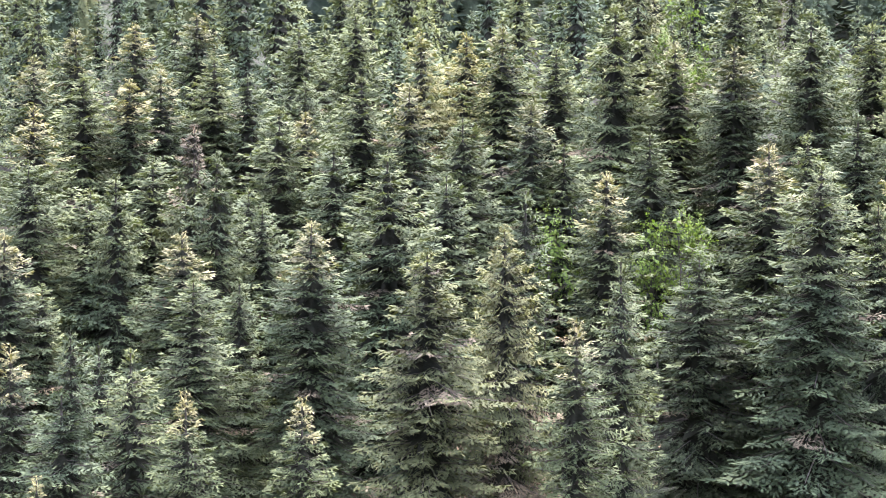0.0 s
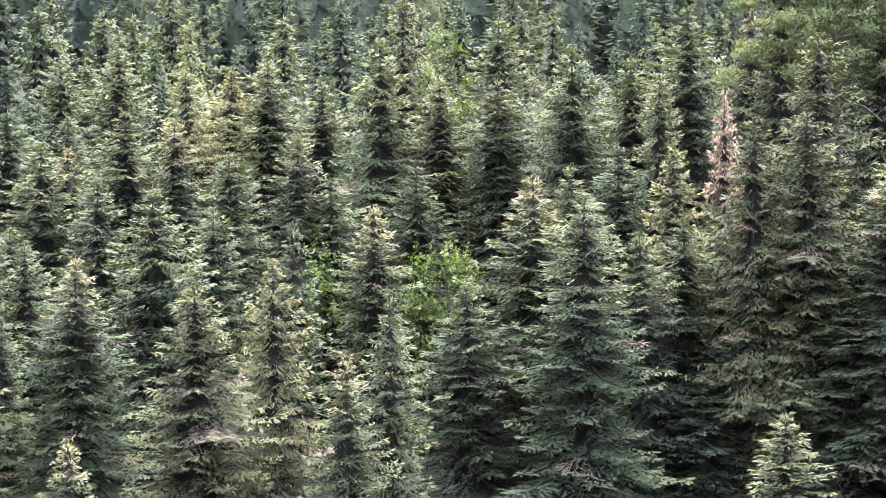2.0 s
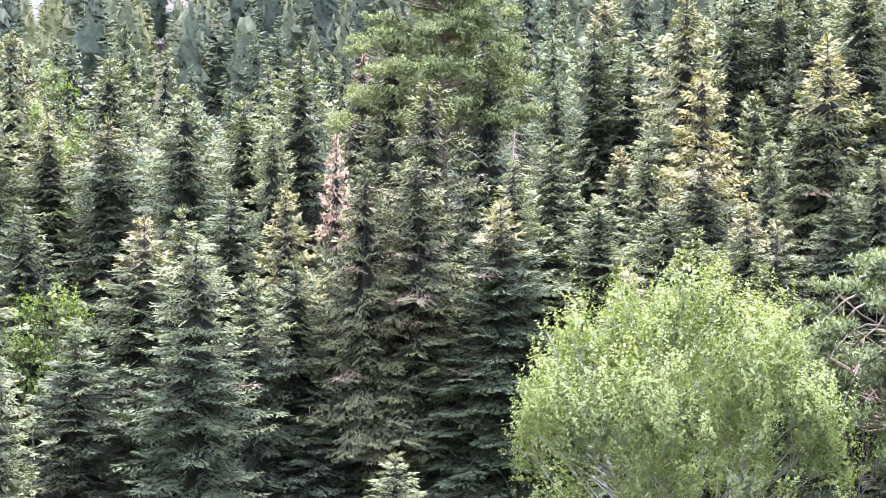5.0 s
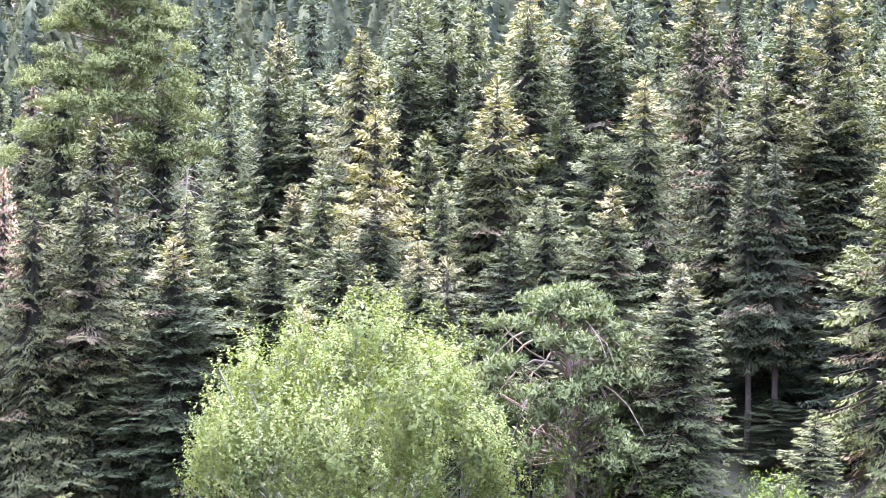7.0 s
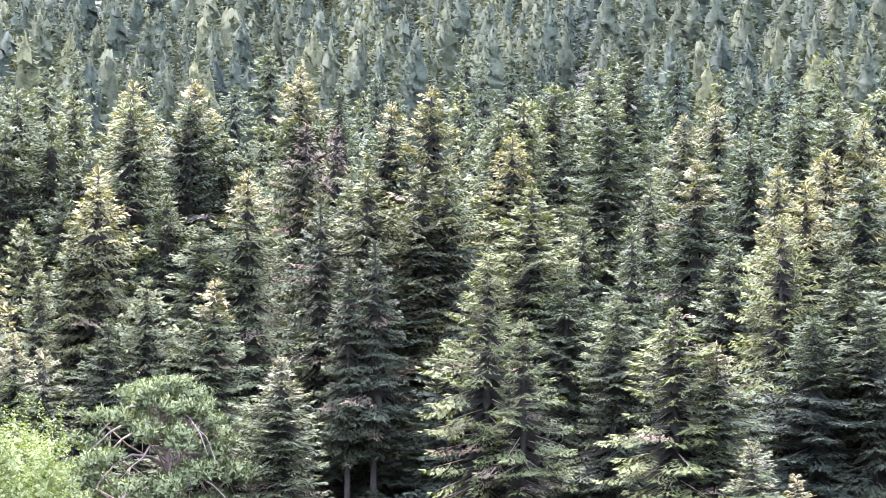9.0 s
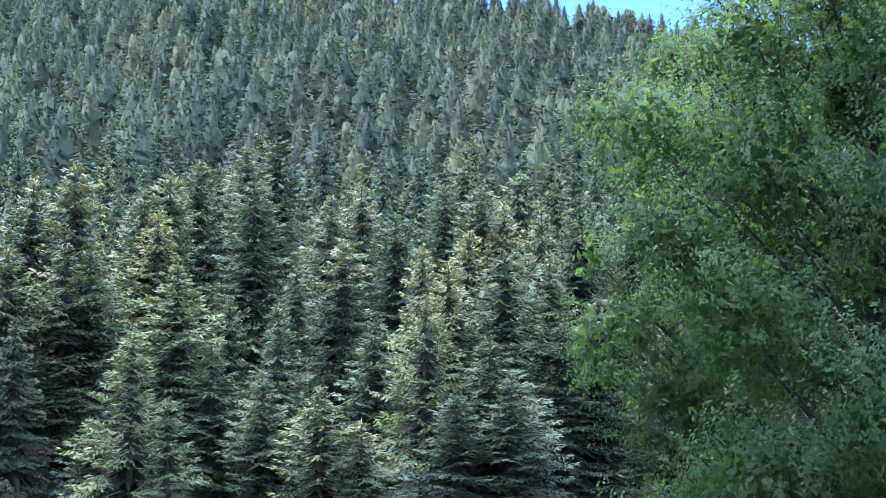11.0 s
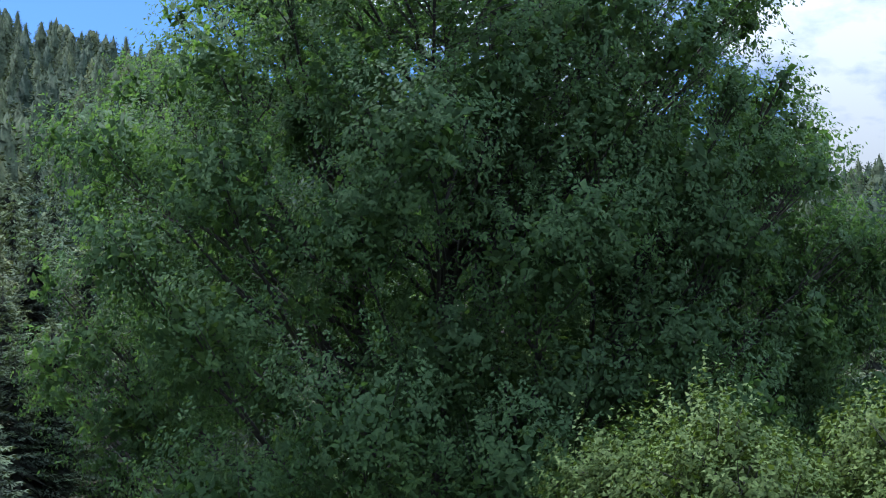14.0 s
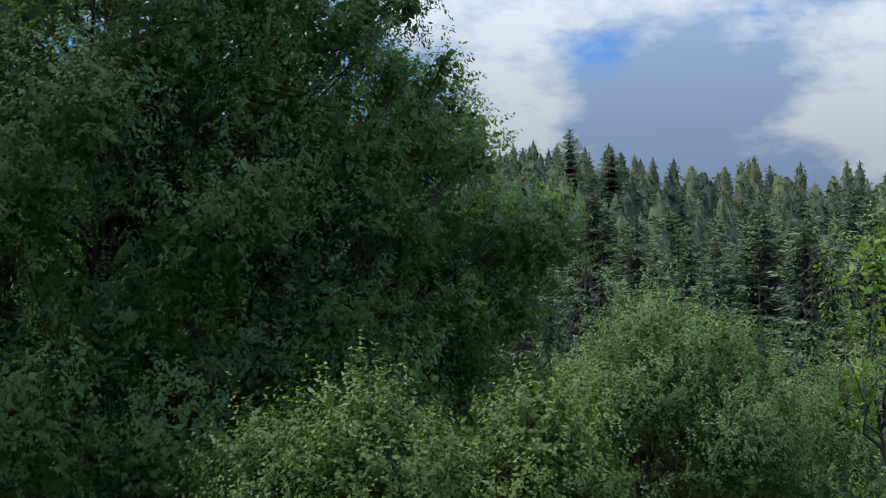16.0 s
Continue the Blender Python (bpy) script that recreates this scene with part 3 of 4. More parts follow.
fir(-15.9, 130.0, 20.4, 7.9)
fir_cones(-27.8, 127.0, 20.4, 7.1)
fir_cones(-23.4, 142.1, 19.9, 7.0)
fir(-6.8, 145.8, 20.5, 7.5)
fir(-13.4, 128.3, 19.5, 6.6)
fir_cones(-19.3, 146.7, 20.0, 7.2)
fir(8.2, 135.8, 20.0, 7.0)
fir(-9.7, 131.6, 18.4, 4.8)
fir(-19.7, 104.2, 18.3, 6.4)
fir(-23.2, 104.5, 19.6, 6.2)
fir(-17.8, 101.5, 19.7, 5.0)
fir_dark(13.0, 117.3, 18.4, 6.4)
fir_dark(7.5, 115.8, 18.3, 6.3)
fir(-6.6, 112.8, 19.0, 6.2)
fir(-11.4, 109.4, 17.2, 5.0)
fir_sick(26.2, 103.7, 20.0, 5.2)
fir_dead(27.9, 99.1, 23.1, 3.8)
fir_old(33.7, 100.5, 24.1, 7.1)
fir_old(28.0, 93.9, 22.0, 5.6)
fir_old(30.6, 93.1, 21.5, 6.2)
fir(32.1, 122.9, 24.2, 7.3)
fir_grey(34.4, 116.0, 24.0, 5.5)
fir(27.6, 112.7, 22.3, 4.6)
fir(39.4, 105.9, 23.5, 5.5)
fir(36.8, 95.1, 19.3, 4.9)
fir(39.9, 97.1, 19.2, 6.0)
fir_cones(45.5, 100.2, 16.6, 5.0)
fir_cones(34.4, 90.7, 18.0, 6.5)
fir(40.7, 92.4, 16.0, 6.1)
fir_cones(38.0, 82.7, 13.5, 3.6)
fir(49.7, 108.1, 20.8, 7.2)
fir_pale(23.8, 75.3, 9.4, 3.4)
fir_dark(25.2, 93.7, 9.5, 4.4)
fir(36.7, 101.6, 17.1, 3.6)
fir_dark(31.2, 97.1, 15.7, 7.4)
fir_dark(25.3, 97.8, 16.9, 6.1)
fir(34.5, 98.1, 16.0, 5.4)
fir(38.6, 94.4, 15.0, 5.9)
fir(23.9, 121.7, 23.6, 8.3)
fir(20.5, 131.4, 24.6, 8.1)
fir_sick(14.3, 137.3, 25.8, 7.1)
fir(36.6, 117.4, 23.7, 5.6)
fir(44.3, 107.2, 20.6, 5.3)
fir(48.4, 101.0, 17.5, 5.8)
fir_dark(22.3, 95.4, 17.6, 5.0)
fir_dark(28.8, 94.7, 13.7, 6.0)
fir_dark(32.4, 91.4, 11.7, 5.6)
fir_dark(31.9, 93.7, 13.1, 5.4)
fir(47.7, 109.0, 22.9, 5.4)
fir_cones(50.7, 114.2, 24.4, 5.3)
fir_sick(51.2, 103.0, 24.4, 7.0)
fir_sick(48.4, 95.4, 20.8, 6.2)
fir_cones(44.4, 87.4, 17.8, 5.6)
fir(48.4, 87.5, 17.5, 3.9)
fir_cones(44.0, 81.9, 15.3, 4.5)
fir_cones(44.3, 79.5, 14.5, 3.6)
fir(52.5, 96.7, 18.6, 4.0)
fir_gold(52.0, 87.8, 22.8, 6.2)
fir(51.4, 89.2, 19.4, 4.7)
fir(51.6, 82.1, 17.4, 4.4)
fir_cones(54.5, 80.2, 17.4, 5.0)
fir_cones(62.2, 88.3, 21.6, 6.2)
fir_dark(64.3, 97.8, 24.2, 8.5)
fir(60.2, 98.0, 24.9, 8.0)
fir_cones(49.1, 66.9, 14.1, 5.0)
fir_pale(53.7, 63.3, 7.7, 2.8)
fir_old(47.9, 71.4, 11.5, 6.0)
fir_dark(46.6, 75.8, 9.0, 4.0)
fir_old(48.0, 69.0, 9.6, 4.3)
fir(44.4, 94.0, 18.4, 4.7)
fir(43.1, 89.1, 15.4, 5.1)
fir_dark(60.5, 94.2, 19.3, 5.4)
fir(55.6, 105.2, 23.0, 6.5)
fir_dark(59.1, 105.6, 22.7, 6.2)
fir(60.0, 89.8, 18.4, 6.2)
fir(66.7, 97.3, 22.0, 6.4)
fir(34.1, 108.8, 26.3, 5.5)
fir(41.8, 83.1, 14.5, 4.8)
fir_dark(50.0, 83.1, 15.2, 5.0)
fir_dark(57.3, 100.9, 18.8, 5.3)
fir(58.1, 108.4, 24.7, 7.1)
fir(63.2, 110.1, 23.5, 5.8)
fir_gold(64.0, 103.9, 24.9, 7.0)
fir_cones(65.7, 99.2, 25.3, 9.0)
fir_cones(78.9, 105.8, 24.7, 7.6)
fir(82.4, 105.7, 23.0, 5.7)
fir_grey(76.3, 101.5, 21.5, 5.8)
fir_grey(76.7, 98.7, 21.4, 4.5)
fir_cones(77.0, 93.3, 23.6, 8.4)
fir_gold(77.7, 90.1, 25.0, 7.2)
fir_old(70.2, 87.2, 20.8, 6.8)
fir_old(73.4, 85.9, 20.8, 7.2)
fir(86.4, 93.1, 22.1, 6.5)
fir(89.7, 94.1, 22.7, 6.7)
fir_gold(84.3, 89.5, 21.2, 6.0)
fir(94.6, 96.3, 23.0, 7.0)
fir(98.5, 98.1, 22.0, 5.9)
fir(106.4, 102.9, 22.1, 7.2)
fir(110.9, 103.9, 22.6, 7.4)
fir(91.0, 87.2, 22.8, 7.6)
fir(74.2, 77.1, 21.0, 7.1)
fir_spruce(62.9, 68.5, 19.0, 5.9)
fir_spruce(62.8, 65.8, 15.9, 5.2)
fir_dark(79.1, 77.8, 18.0, 4.4)
fir_pale(75.3, 70.3, 19.3, 5.9)
fir_spruce(64.9, 57.9, 16.4, 6.9)
fir_cones(65.4, 55.8, 14.7, 5.0)
fir_cones(84.5, 73.6, 21.2, 6.8)
fir_cones(93.0, 82.1, 22.2, 6.4)
fir_cones(97.3, 83.1, 22.2, 5.8)
fir(93.5, 76.9, 21.2, 6.6)
fir_gold(90.6, 72.4, 20.0, 4.6)
fir_gold(86.9, 67.4, 20.0, 6.0)
fir_spruce(76.7, 61.0, 20.2, 6.2)
fir_sick(94.8, 71.9, 20.2, 6.1)
fir(100.9, 75.5, 22.1, 7.3)
fir(87.3, 63.6, 20.8, 7.2)
fir(103.3, 80.5, 21.5, 6.4)
fir_cones(61.8, 50.8, 10.3, 3.4)
fir_cones(61.4, 48.1, 8.8, 2.8)
fir_sick(101.0, 73.6, 21.2, 5.3)
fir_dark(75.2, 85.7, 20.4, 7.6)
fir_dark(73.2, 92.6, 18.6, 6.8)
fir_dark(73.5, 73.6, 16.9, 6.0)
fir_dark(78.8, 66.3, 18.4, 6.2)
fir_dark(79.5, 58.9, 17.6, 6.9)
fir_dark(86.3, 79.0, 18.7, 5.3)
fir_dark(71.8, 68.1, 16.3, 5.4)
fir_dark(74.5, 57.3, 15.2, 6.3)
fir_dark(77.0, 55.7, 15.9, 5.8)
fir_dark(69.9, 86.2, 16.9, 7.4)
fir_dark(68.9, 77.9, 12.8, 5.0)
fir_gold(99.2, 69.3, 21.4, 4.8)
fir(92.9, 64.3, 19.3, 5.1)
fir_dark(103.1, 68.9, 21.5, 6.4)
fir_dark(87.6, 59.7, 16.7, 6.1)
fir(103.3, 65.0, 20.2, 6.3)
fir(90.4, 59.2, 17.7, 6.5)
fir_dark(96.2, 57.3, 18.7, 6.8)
fir(106.7, 59.2, 19.6, 6.7)
fir(327.6, 39.5, 21.4, 11.0)
fir(328.4, 32.1, 18.5, 9.0)
fir(224.5, 15.2, 14.7, 8.9)
fir(218.6, 24.5, 13.9, 10.0)
fir_dark(220.9, 22.4, 13.7, 9.4)
fir_dark(147.9, 24.7, 8.5, 5.9)
fir_dark(227.8, 31.9, 12.4, 9.1)
fir_pale(189.3, 16.7, 9.6, 6.3)
fir(239.8, 8.8, 12.6, 8.0)
fir(220.0, 2.9, 11.9, 8.0)
fir(225.0, -2.4, 12.3, 7.5)
fir_dark(189.9, 7.0, 11.8, 7.5)
fir(175.0, -2.7, 11.6, 7.4)
fir_dark(195.0, 3.8, 10.7, 7.1)
fir(209.9, -7.7, 11.5, 7.6)
fir_dark(183.4, 24.0, 10.5, 7.3)
fir(169.0, 18.6, 10.1, 6.7)
fir_dark(178.1, 26.1, 8.7, 7.1)
fir_dark(180.0, 0.4, 10.0, 6.5)
fir(209.6, 13.4, 11.4, 7.6)


# ---- broadleaved trees ----
def broadleaf(name, label, group, x, y, lobes, stems, leaf, leaf_mat, wood_mat, per_lobe, turn=0.0, seed=1, upright=0.0, spray=0.32, twigs=4, trunk_r=0.25, tall=1.0, relief=0.45):
    """A tree of foot, stems, limbs to each lobe of the crown, twigs, and leaf sprays round the twigs. Lobes: x, y, z, radius from the foot."""
    rng = np.random.default_rng(seed)
    limbs, crown = Soup(), Soup()
    heads = []
    wood, arms = [], []
    for sx, sy, sz in stems:
        s = np.linspace(0, 1, 8)
        bend = rng.normal(0, 0.25, 2)
        pts = np.column_stack([sx * s ** 1.2 + bend[0] * np.sin(s * 5), sy * s ** 1.2 + bend[1] * np.sin(s * 4), -0.6 + (sz + 0.6) * s])
        wood.append(Soup())
        tube(wood[-1], pts, trunk_r * (1 - 0.82 * s) * (1 + 0.5 * (s == 0)), 7)
        heads.append(pts)
    mid = np.mean(np.array(lobes)[:, :3], axis=0)
    for lx, ly, lz, lr in lobes:
        c = np.array([lx, ly, lz])
        best = min(heads, key=lambda h: np.min(np.linalg.norm(h - c, axis=1) + 2.0 * np.abs(h[:, 2] - (lz - 0.45 * np.linalg.norm(c[:2] - h[:, :2], axis=1)))))
        off = np.linalg.norm(c[:2] - np.array([np.interp(lz, best[:, 2], best[:, k]) for k in (0, 1)]))
        zt = min(best[-1, 2], max(best[0, 2] + 1.0, lz - 0.75 * off - rng.uniform(0, 1.2)))
        p = np.array([np.interp(zt, best[:, 2], best[:, 0]), np.interp(zt, best[:, 2], best[:, 1]), zt])
        s = np.linspace(0, 1, 6)[:, None]
        limb = p + (c - p) * s + np.array([0, 0, 1.0]) * (np.sin(s * np.pi) * -0.06 * np.linalg.norm(c - p)) + rng.normal(0, 0.12, (6, 3)) * np.sin(s * np.pi)
        arms.append(Soup())
        tube(arms[-1], limb, np.linspace(0.055, 0.014, 6) * (0.5 + trunk_r * 2.4), 5)
        for _ in range(twigs):
            d = unit(rng.normal(0, 1, 3) + np.array([0, 0, 0.4]))
            e = c + d * lr * 0.95
            tube(limbs, np.array([limb[4], (limb[4] + e) / 2 + rng.normal(0, 0.1, 3), e]), (0.022, 0.014, 0.005), 3)
        n = max(6, int(per_lobe * (lr / 1.9) ** 2 / 18))
        d = unit(rng.normal(0, 1, (n, 3)))
        rad = lr * rng.uniform(0.25, 1.0, n) ** 0.45 * (1 + 0.3 * np.sin(d[:, 0] * 6 + lx) * np.cos(d[:, 2] * 7 + lz))
        hub = c + d * rad[:, None] * np.array([1, 1, tall])
        m = 18
        hubs = np.repeat(hub, m, 0)
        axis = unit(d * 0.7 + rng.normal(0, 0.55, (n, 3)) + np.array([0, 0, 0.15 + 1.3 * upright]))
        along = np.tile(np.linspace(-0.2, 1.0, m), n)[:, None]
        shaft = np.repeat(axis, m, 0)
        at = hubs + shaft * along * spray * 1.35 + unit(rng.normal(0, 1, (n * m, 3))) * rng.uniform(0.05, 0.42, (n * m, 1)) * spray * (1.1 - 0.75 * along)
        away = unit(unit(at - c) * relief + unit(at - mid) * (1 - relief) + np.array([0, 0, 0.35]))
        face = unit(away + rng.normal(0, 0.42, (n * m, 3)))
        way = rng.normal(0, 0.6, (n * m, 3)) + shaft * 0.6 + np.array([0, 0, -0.35 + 0.9 * upright])
        way = unit(way - face * (way * face).sum(1)[:, None])
        side = np.cross(way, face)
        if leaf > 0.09:
            kites(crown, at, way, side, leaf * rng.uniform(0.7, 1.25, n * m), leaf * 0.5 * rng.uniform(0.8, 1.15, n * m), 0.12, 0.5, away, 0.78)
        else:
            blades(crown, at, way, side, leaf * 1.1 * rng.uniform(0.7, 1.25, n * m), leaf * 0.85 * rng.uniform(0.8, 1.15, n * m), away, 0.78)
    for lx, ly, lz, lr in lobes:
        n = max(8, int(per_lobe * 0.11 * (lr / 1.9) ** 2))
        d = unit(rng.normal(0, 1, (n, 3)))
        base = np.array([lx, ly, lz]) + d * (lr * 0.66 * rng.uniform(0, 1, (n, 1)) ** 0.4) * np.array([1, 1, tall])
        way = unit(rng.normal(0, 1, (n, 3)))
        kites(crown, base, way, unit(np.cross(way, rng.normal(0, 1, (n, 3)))), leaf * 2.2, leaf * 1.4, 0.1, 0.5, unit(d + unit(base - mid) * 0.5), 0.7)
    tree = new(name)
    tree.matrix_world = pose(x, y, terrain(x, y), 0, 0, turn)
    for s in wood:
        child("stem", s.mesh(name + "_stem", wood_mat, True), tree)
    for s in arms:
        child("limb", s.mesh(name + "_limb", wood_mat, True), tree)
    child("twigwood", limbs.mesh(name + "_twigs", wood_mat, True), tree, kind="stuff")
    child("crown", crown.mesh(name + "_crown", leaf_mat), tree, kind="stuff")
    return tagged(tree, label, "tree" if "shrub" not in name else "shrub", group)


def dome(seed, width, low, high, count, size, crowd=0.8):
    """Lobes that fill a rounded crown."""
    rng = random.Random(seed)
    got = []
    for i in range(count):
        a, q = rng.uniform(0, 2 * math.pi), math.sqrt(rng.random()) * crowd
        h = math.sqrt(max(0.0, 1 - q * q)) * rng.uniform(0.4, 0.95) if i % 3 == 0 else math.sqrt(max(0, 1 - q * q)) * rng.uniform(0.85, 1.0)
        r = size * rng.uniform(0.6, 1.3)
        got.append((math.cos(a) * q * width / 2, math.sin(a) * q * width / 2, low + (high - low - r * 0.6) * h, r))
    return got


# the great oak beside the viewer: right offset, height over the eye, lobe size
OAK_TURN, OAK_FAR = 68.5, 40.0
ox, oy = OAK_FAR * math.sin(radians(OAK_TURN)), OAK_FAR * math.cos(radians(OAK_TURN))
OAK_LOBES = [
    (-6.5, 7.0, 1.4), (-6.1, 4.2, 1.7), (-6.2, 1.4, 1.7), (-5.6, -1.4, 1.8), (-4.8, 8.4, 1.7), (-4.5, 6.0, 2.2), (-4.6, 2.8, 2.3), (-4.2, -0.6, 2.3),
    (-2.2, 11.2, 2.0), (-1.6, 8.2, 2.2), (-1.5, 5.0, 2.4), (-1.2, 1.2, 2.5), (1.4, 12.0, 1.4), (1.5, 8.0, 1.8), (2.0, 4.6, 1.9), (1.8, 0.6, 2.4),
    (3.7, 9.6, 1.3), (4.7, 6.6, 2.0), (5.0, 3.4, 1.8), (4.6, 0.0, 1.7), (6.2, 7.4, 0.8), (7.7, 6.3, 0.7), (7.6, 3.6, 1.5), (7.9, 1.5, 1.2), (6.4, -1.2, 1.6),
    (-2.5, -3.0, 2.2), (2.0, -3.2, 2.2), (-3.6, 10.2, 1.7), (0.0, 10.2, 1.5), (3.0, 11.8, 1.4), (-0.5, 13.0, 2.0), (4.6, 8.4, 1.6), (0.5, 14.0, 1.6), (3.4, 2.2, 1.8), (0.2, 3.0, 1.9), (3.2, 5.6, 1.6), (0.0, 6.6, 1.8), (3.6, -1.6, 1.8), (-0.2, -1.2, 2.0), (6.2, 5.0, 1.4), (6.0, 1.6, 1.5), (8.8, 4.8, 1.2), (8.6, 3.0, 1.3), (2.3, 9.0, 1.3), (3.2, 7.4, 1.5), (5.4, 9.0, 0.9), (6.6, 6.4, 1.1),
]
foot = terrain(ox, oy)
lobes = []
oak_rng = random.Random(3)
for u, z, r in OAK_LOBES:
    deep = 0.62 * math.sqrt(max(1.0, 80 - u * u))
    for v in (-deep, 0.0, deep):
        lobes.append((u * (1 - 0.01 * (v < 0) * abs(v)) + oak_rng.uniform(-0.4, 0.4), v + oak_rng.uniform(-1, 1), EYE + z - foot + oak_rng.uniform(-0.5, 0.5) - 0.12 * abs(v), r * oak_rng.uniform(0.62, 0.86)))
    for _ in range(4):  # small sprays that break the outline
        turn = oak_rng.uniform(-0.9, 4.0)
        lobes.append((u + math.cos(turn) * r * 0.95, oak_rng.uniform(-1.0, 0.4) * deep, EYE + z - foot + math.sin(turn) * r * 0.95, oak_rng.uniform(0.4, 0.9)))
broadleaf("oak_tree", "large dark green oak with spreading crown and several dark stems", "", ox, oy, lobes,
          [(-2.5, 0.5, 15), (0.3, -0.5, 19), (1.6, 0.6, 18), (4.5, 0.0, 13)], 0.115, LEAF["oak"], BARK["oak"], 5200, -OAK_TURN, 5, 0.0, 0.42, 5, 0.34)


def at(turn, far):
    return far * math.sin(radians(turn)), far * math.cos(radians(turn))


def rounded(name, label, group, turn, far, width, top, low_share, leaf_key, wood_key, leaf, count, size, per_lobe, seed, upright=0.3, tall=1.0, stems=3, trunk_r=0.14, relief=0.85):
    """A broadleaf whose crown reaches `top` metres over the eye's level."""
    x, y = at(turn, far)
    h = EYE + top - terrain(x, y)
    rng = random.Random(seed)
    st = [(rng.uniform(-0.25, 0.25) * width, rng.uniform(-0.25, 0.25) * width, h * rng.uniform(0.65, 0.88)) for _ in range(stems)]
    return broadleaf(name, label, group, x, y, dome(seed, width, h * low_share, h, count, size), st, leaf, LEAF[leaf_key], BARK[wood_key], per_lobe, seed * 37.0, seed, upright, max(0.36, leaf * 4), 4, trunk_r, tall, relief)


rounded("poplar", "bright yellow-green poplar clump with a rounded leafy crown", "", 26.2, 64, 14.2, -1.5, 0.08, "poplar", "poplar", 0.088, 130, 0.70, 6500, 11, 0.9, 2.6, 6, 0.13, 0.9)
for turn, far, width, top, seed in ((3.4, 113, 3.0, -3.6, 21), (6.4, 113, 2.8, -3.6, 22), (7.6, 112, 2.9, -1.9, 23), (7.2, 137, 5.2, 13.4, 24)):
    rounded("young_broadleaf", "bright green young broadleaf tree among dark firs", "young broadleaves among firs", turn, far, width, top, 0.3, "lime", "oak", 0.16, 14, 0.85, 700, seed, 0.5, 1.3, 1, 0.12)
for turn, far, width, top, key, seed in ((38.6, 80, 4.4, -8.1, "bush", 36), (31.7, 79, 4.2, -6.3, "bush", 34), (33.6, 80, 4.6, -5.2, "bush", 35), (39.2, 78, 4.0, -8.4, "lime", 31), (35.8, 80, 3.0, -9.2, "lime", 32), (42.4, 80, 4.2, -8.6, "willow", 33)):
    rounded("shrub", "low bright green shrub at the forest edge", "shrubs at the forest edge", turn, far, width, top, 0.05, key, "oak", 0.12, 14, 0.8, 700, seed, 0.6, 1.2, 3, 0.05)
rounded("broadleaf_tree", "rounded mid-green broadleaf tree on the valley side", "broadleaf trees of the valley", 85.6, 62, 11.5, 5.3, 0.1, "bush", "oak", 0.088, 64, 1.5, 5200, 41, 0.4, 1.1, 4, 0.2)
rounded("broadleaf_tree", "olive-green birch-like tree with pale thin stems", "broadleaf trees of the valley", 90.6, 70, 6.6, 3.7, 0.1, "bush", "poplar", 0.085, 34, 1.35, 4000, 42, 0.6, 1.3, 4, 0.12)
rounded("broadleaf_tree", "yellow-green leafy tree standing below the oak", "broadleaf trees of the valley", 77.4, 30, 4.4, 1.15, 0.1, "willow", "oak", 0.08, 40, 0.85, 4200, 43, 0.4, 1.1, 4, 0.09)
rounded("broadleaf_tree", "yellow-green leafy tree standing below the oak", "broadleaf trees of the valley", 81.6, 31, 4.0, 1.2, 0.1, "willow", "oak", 0.08, 36, 0.85, 4200, 44, 0.4, 1.1, 4, 0.09)
rounded("broadleaf_tree", "yellow-green leafy tree standing below the oak", "broadleaf trees of the valley", 73.8, 31, 3.6, 0.7, 0.1, "willow", "oak", 0.08, 32, 0.85, 4200, 46, 0.4, 1.1, 4, 0.09)
rounded("broadleaf_tree", "yellow-green leafy tree behind the oak", "broadleaf trees of the valley", 72.6, 60, 9.0, 6.5, 0.1, "willow", "oak", 0.13, 44, 1.4, 1500, 47, 0.4, 1.1, 4, 0.12)
rounded("broadleaf_tree", "bright green slender tree with open leafy sprays", "broadleaf trees of the valley", 93.3, 38, 3.4, 6.0, 0.2, "lime", "oak", 0.10, 26, 0.8, 900, 45, 0.6, 1.2, 2, 0.12)


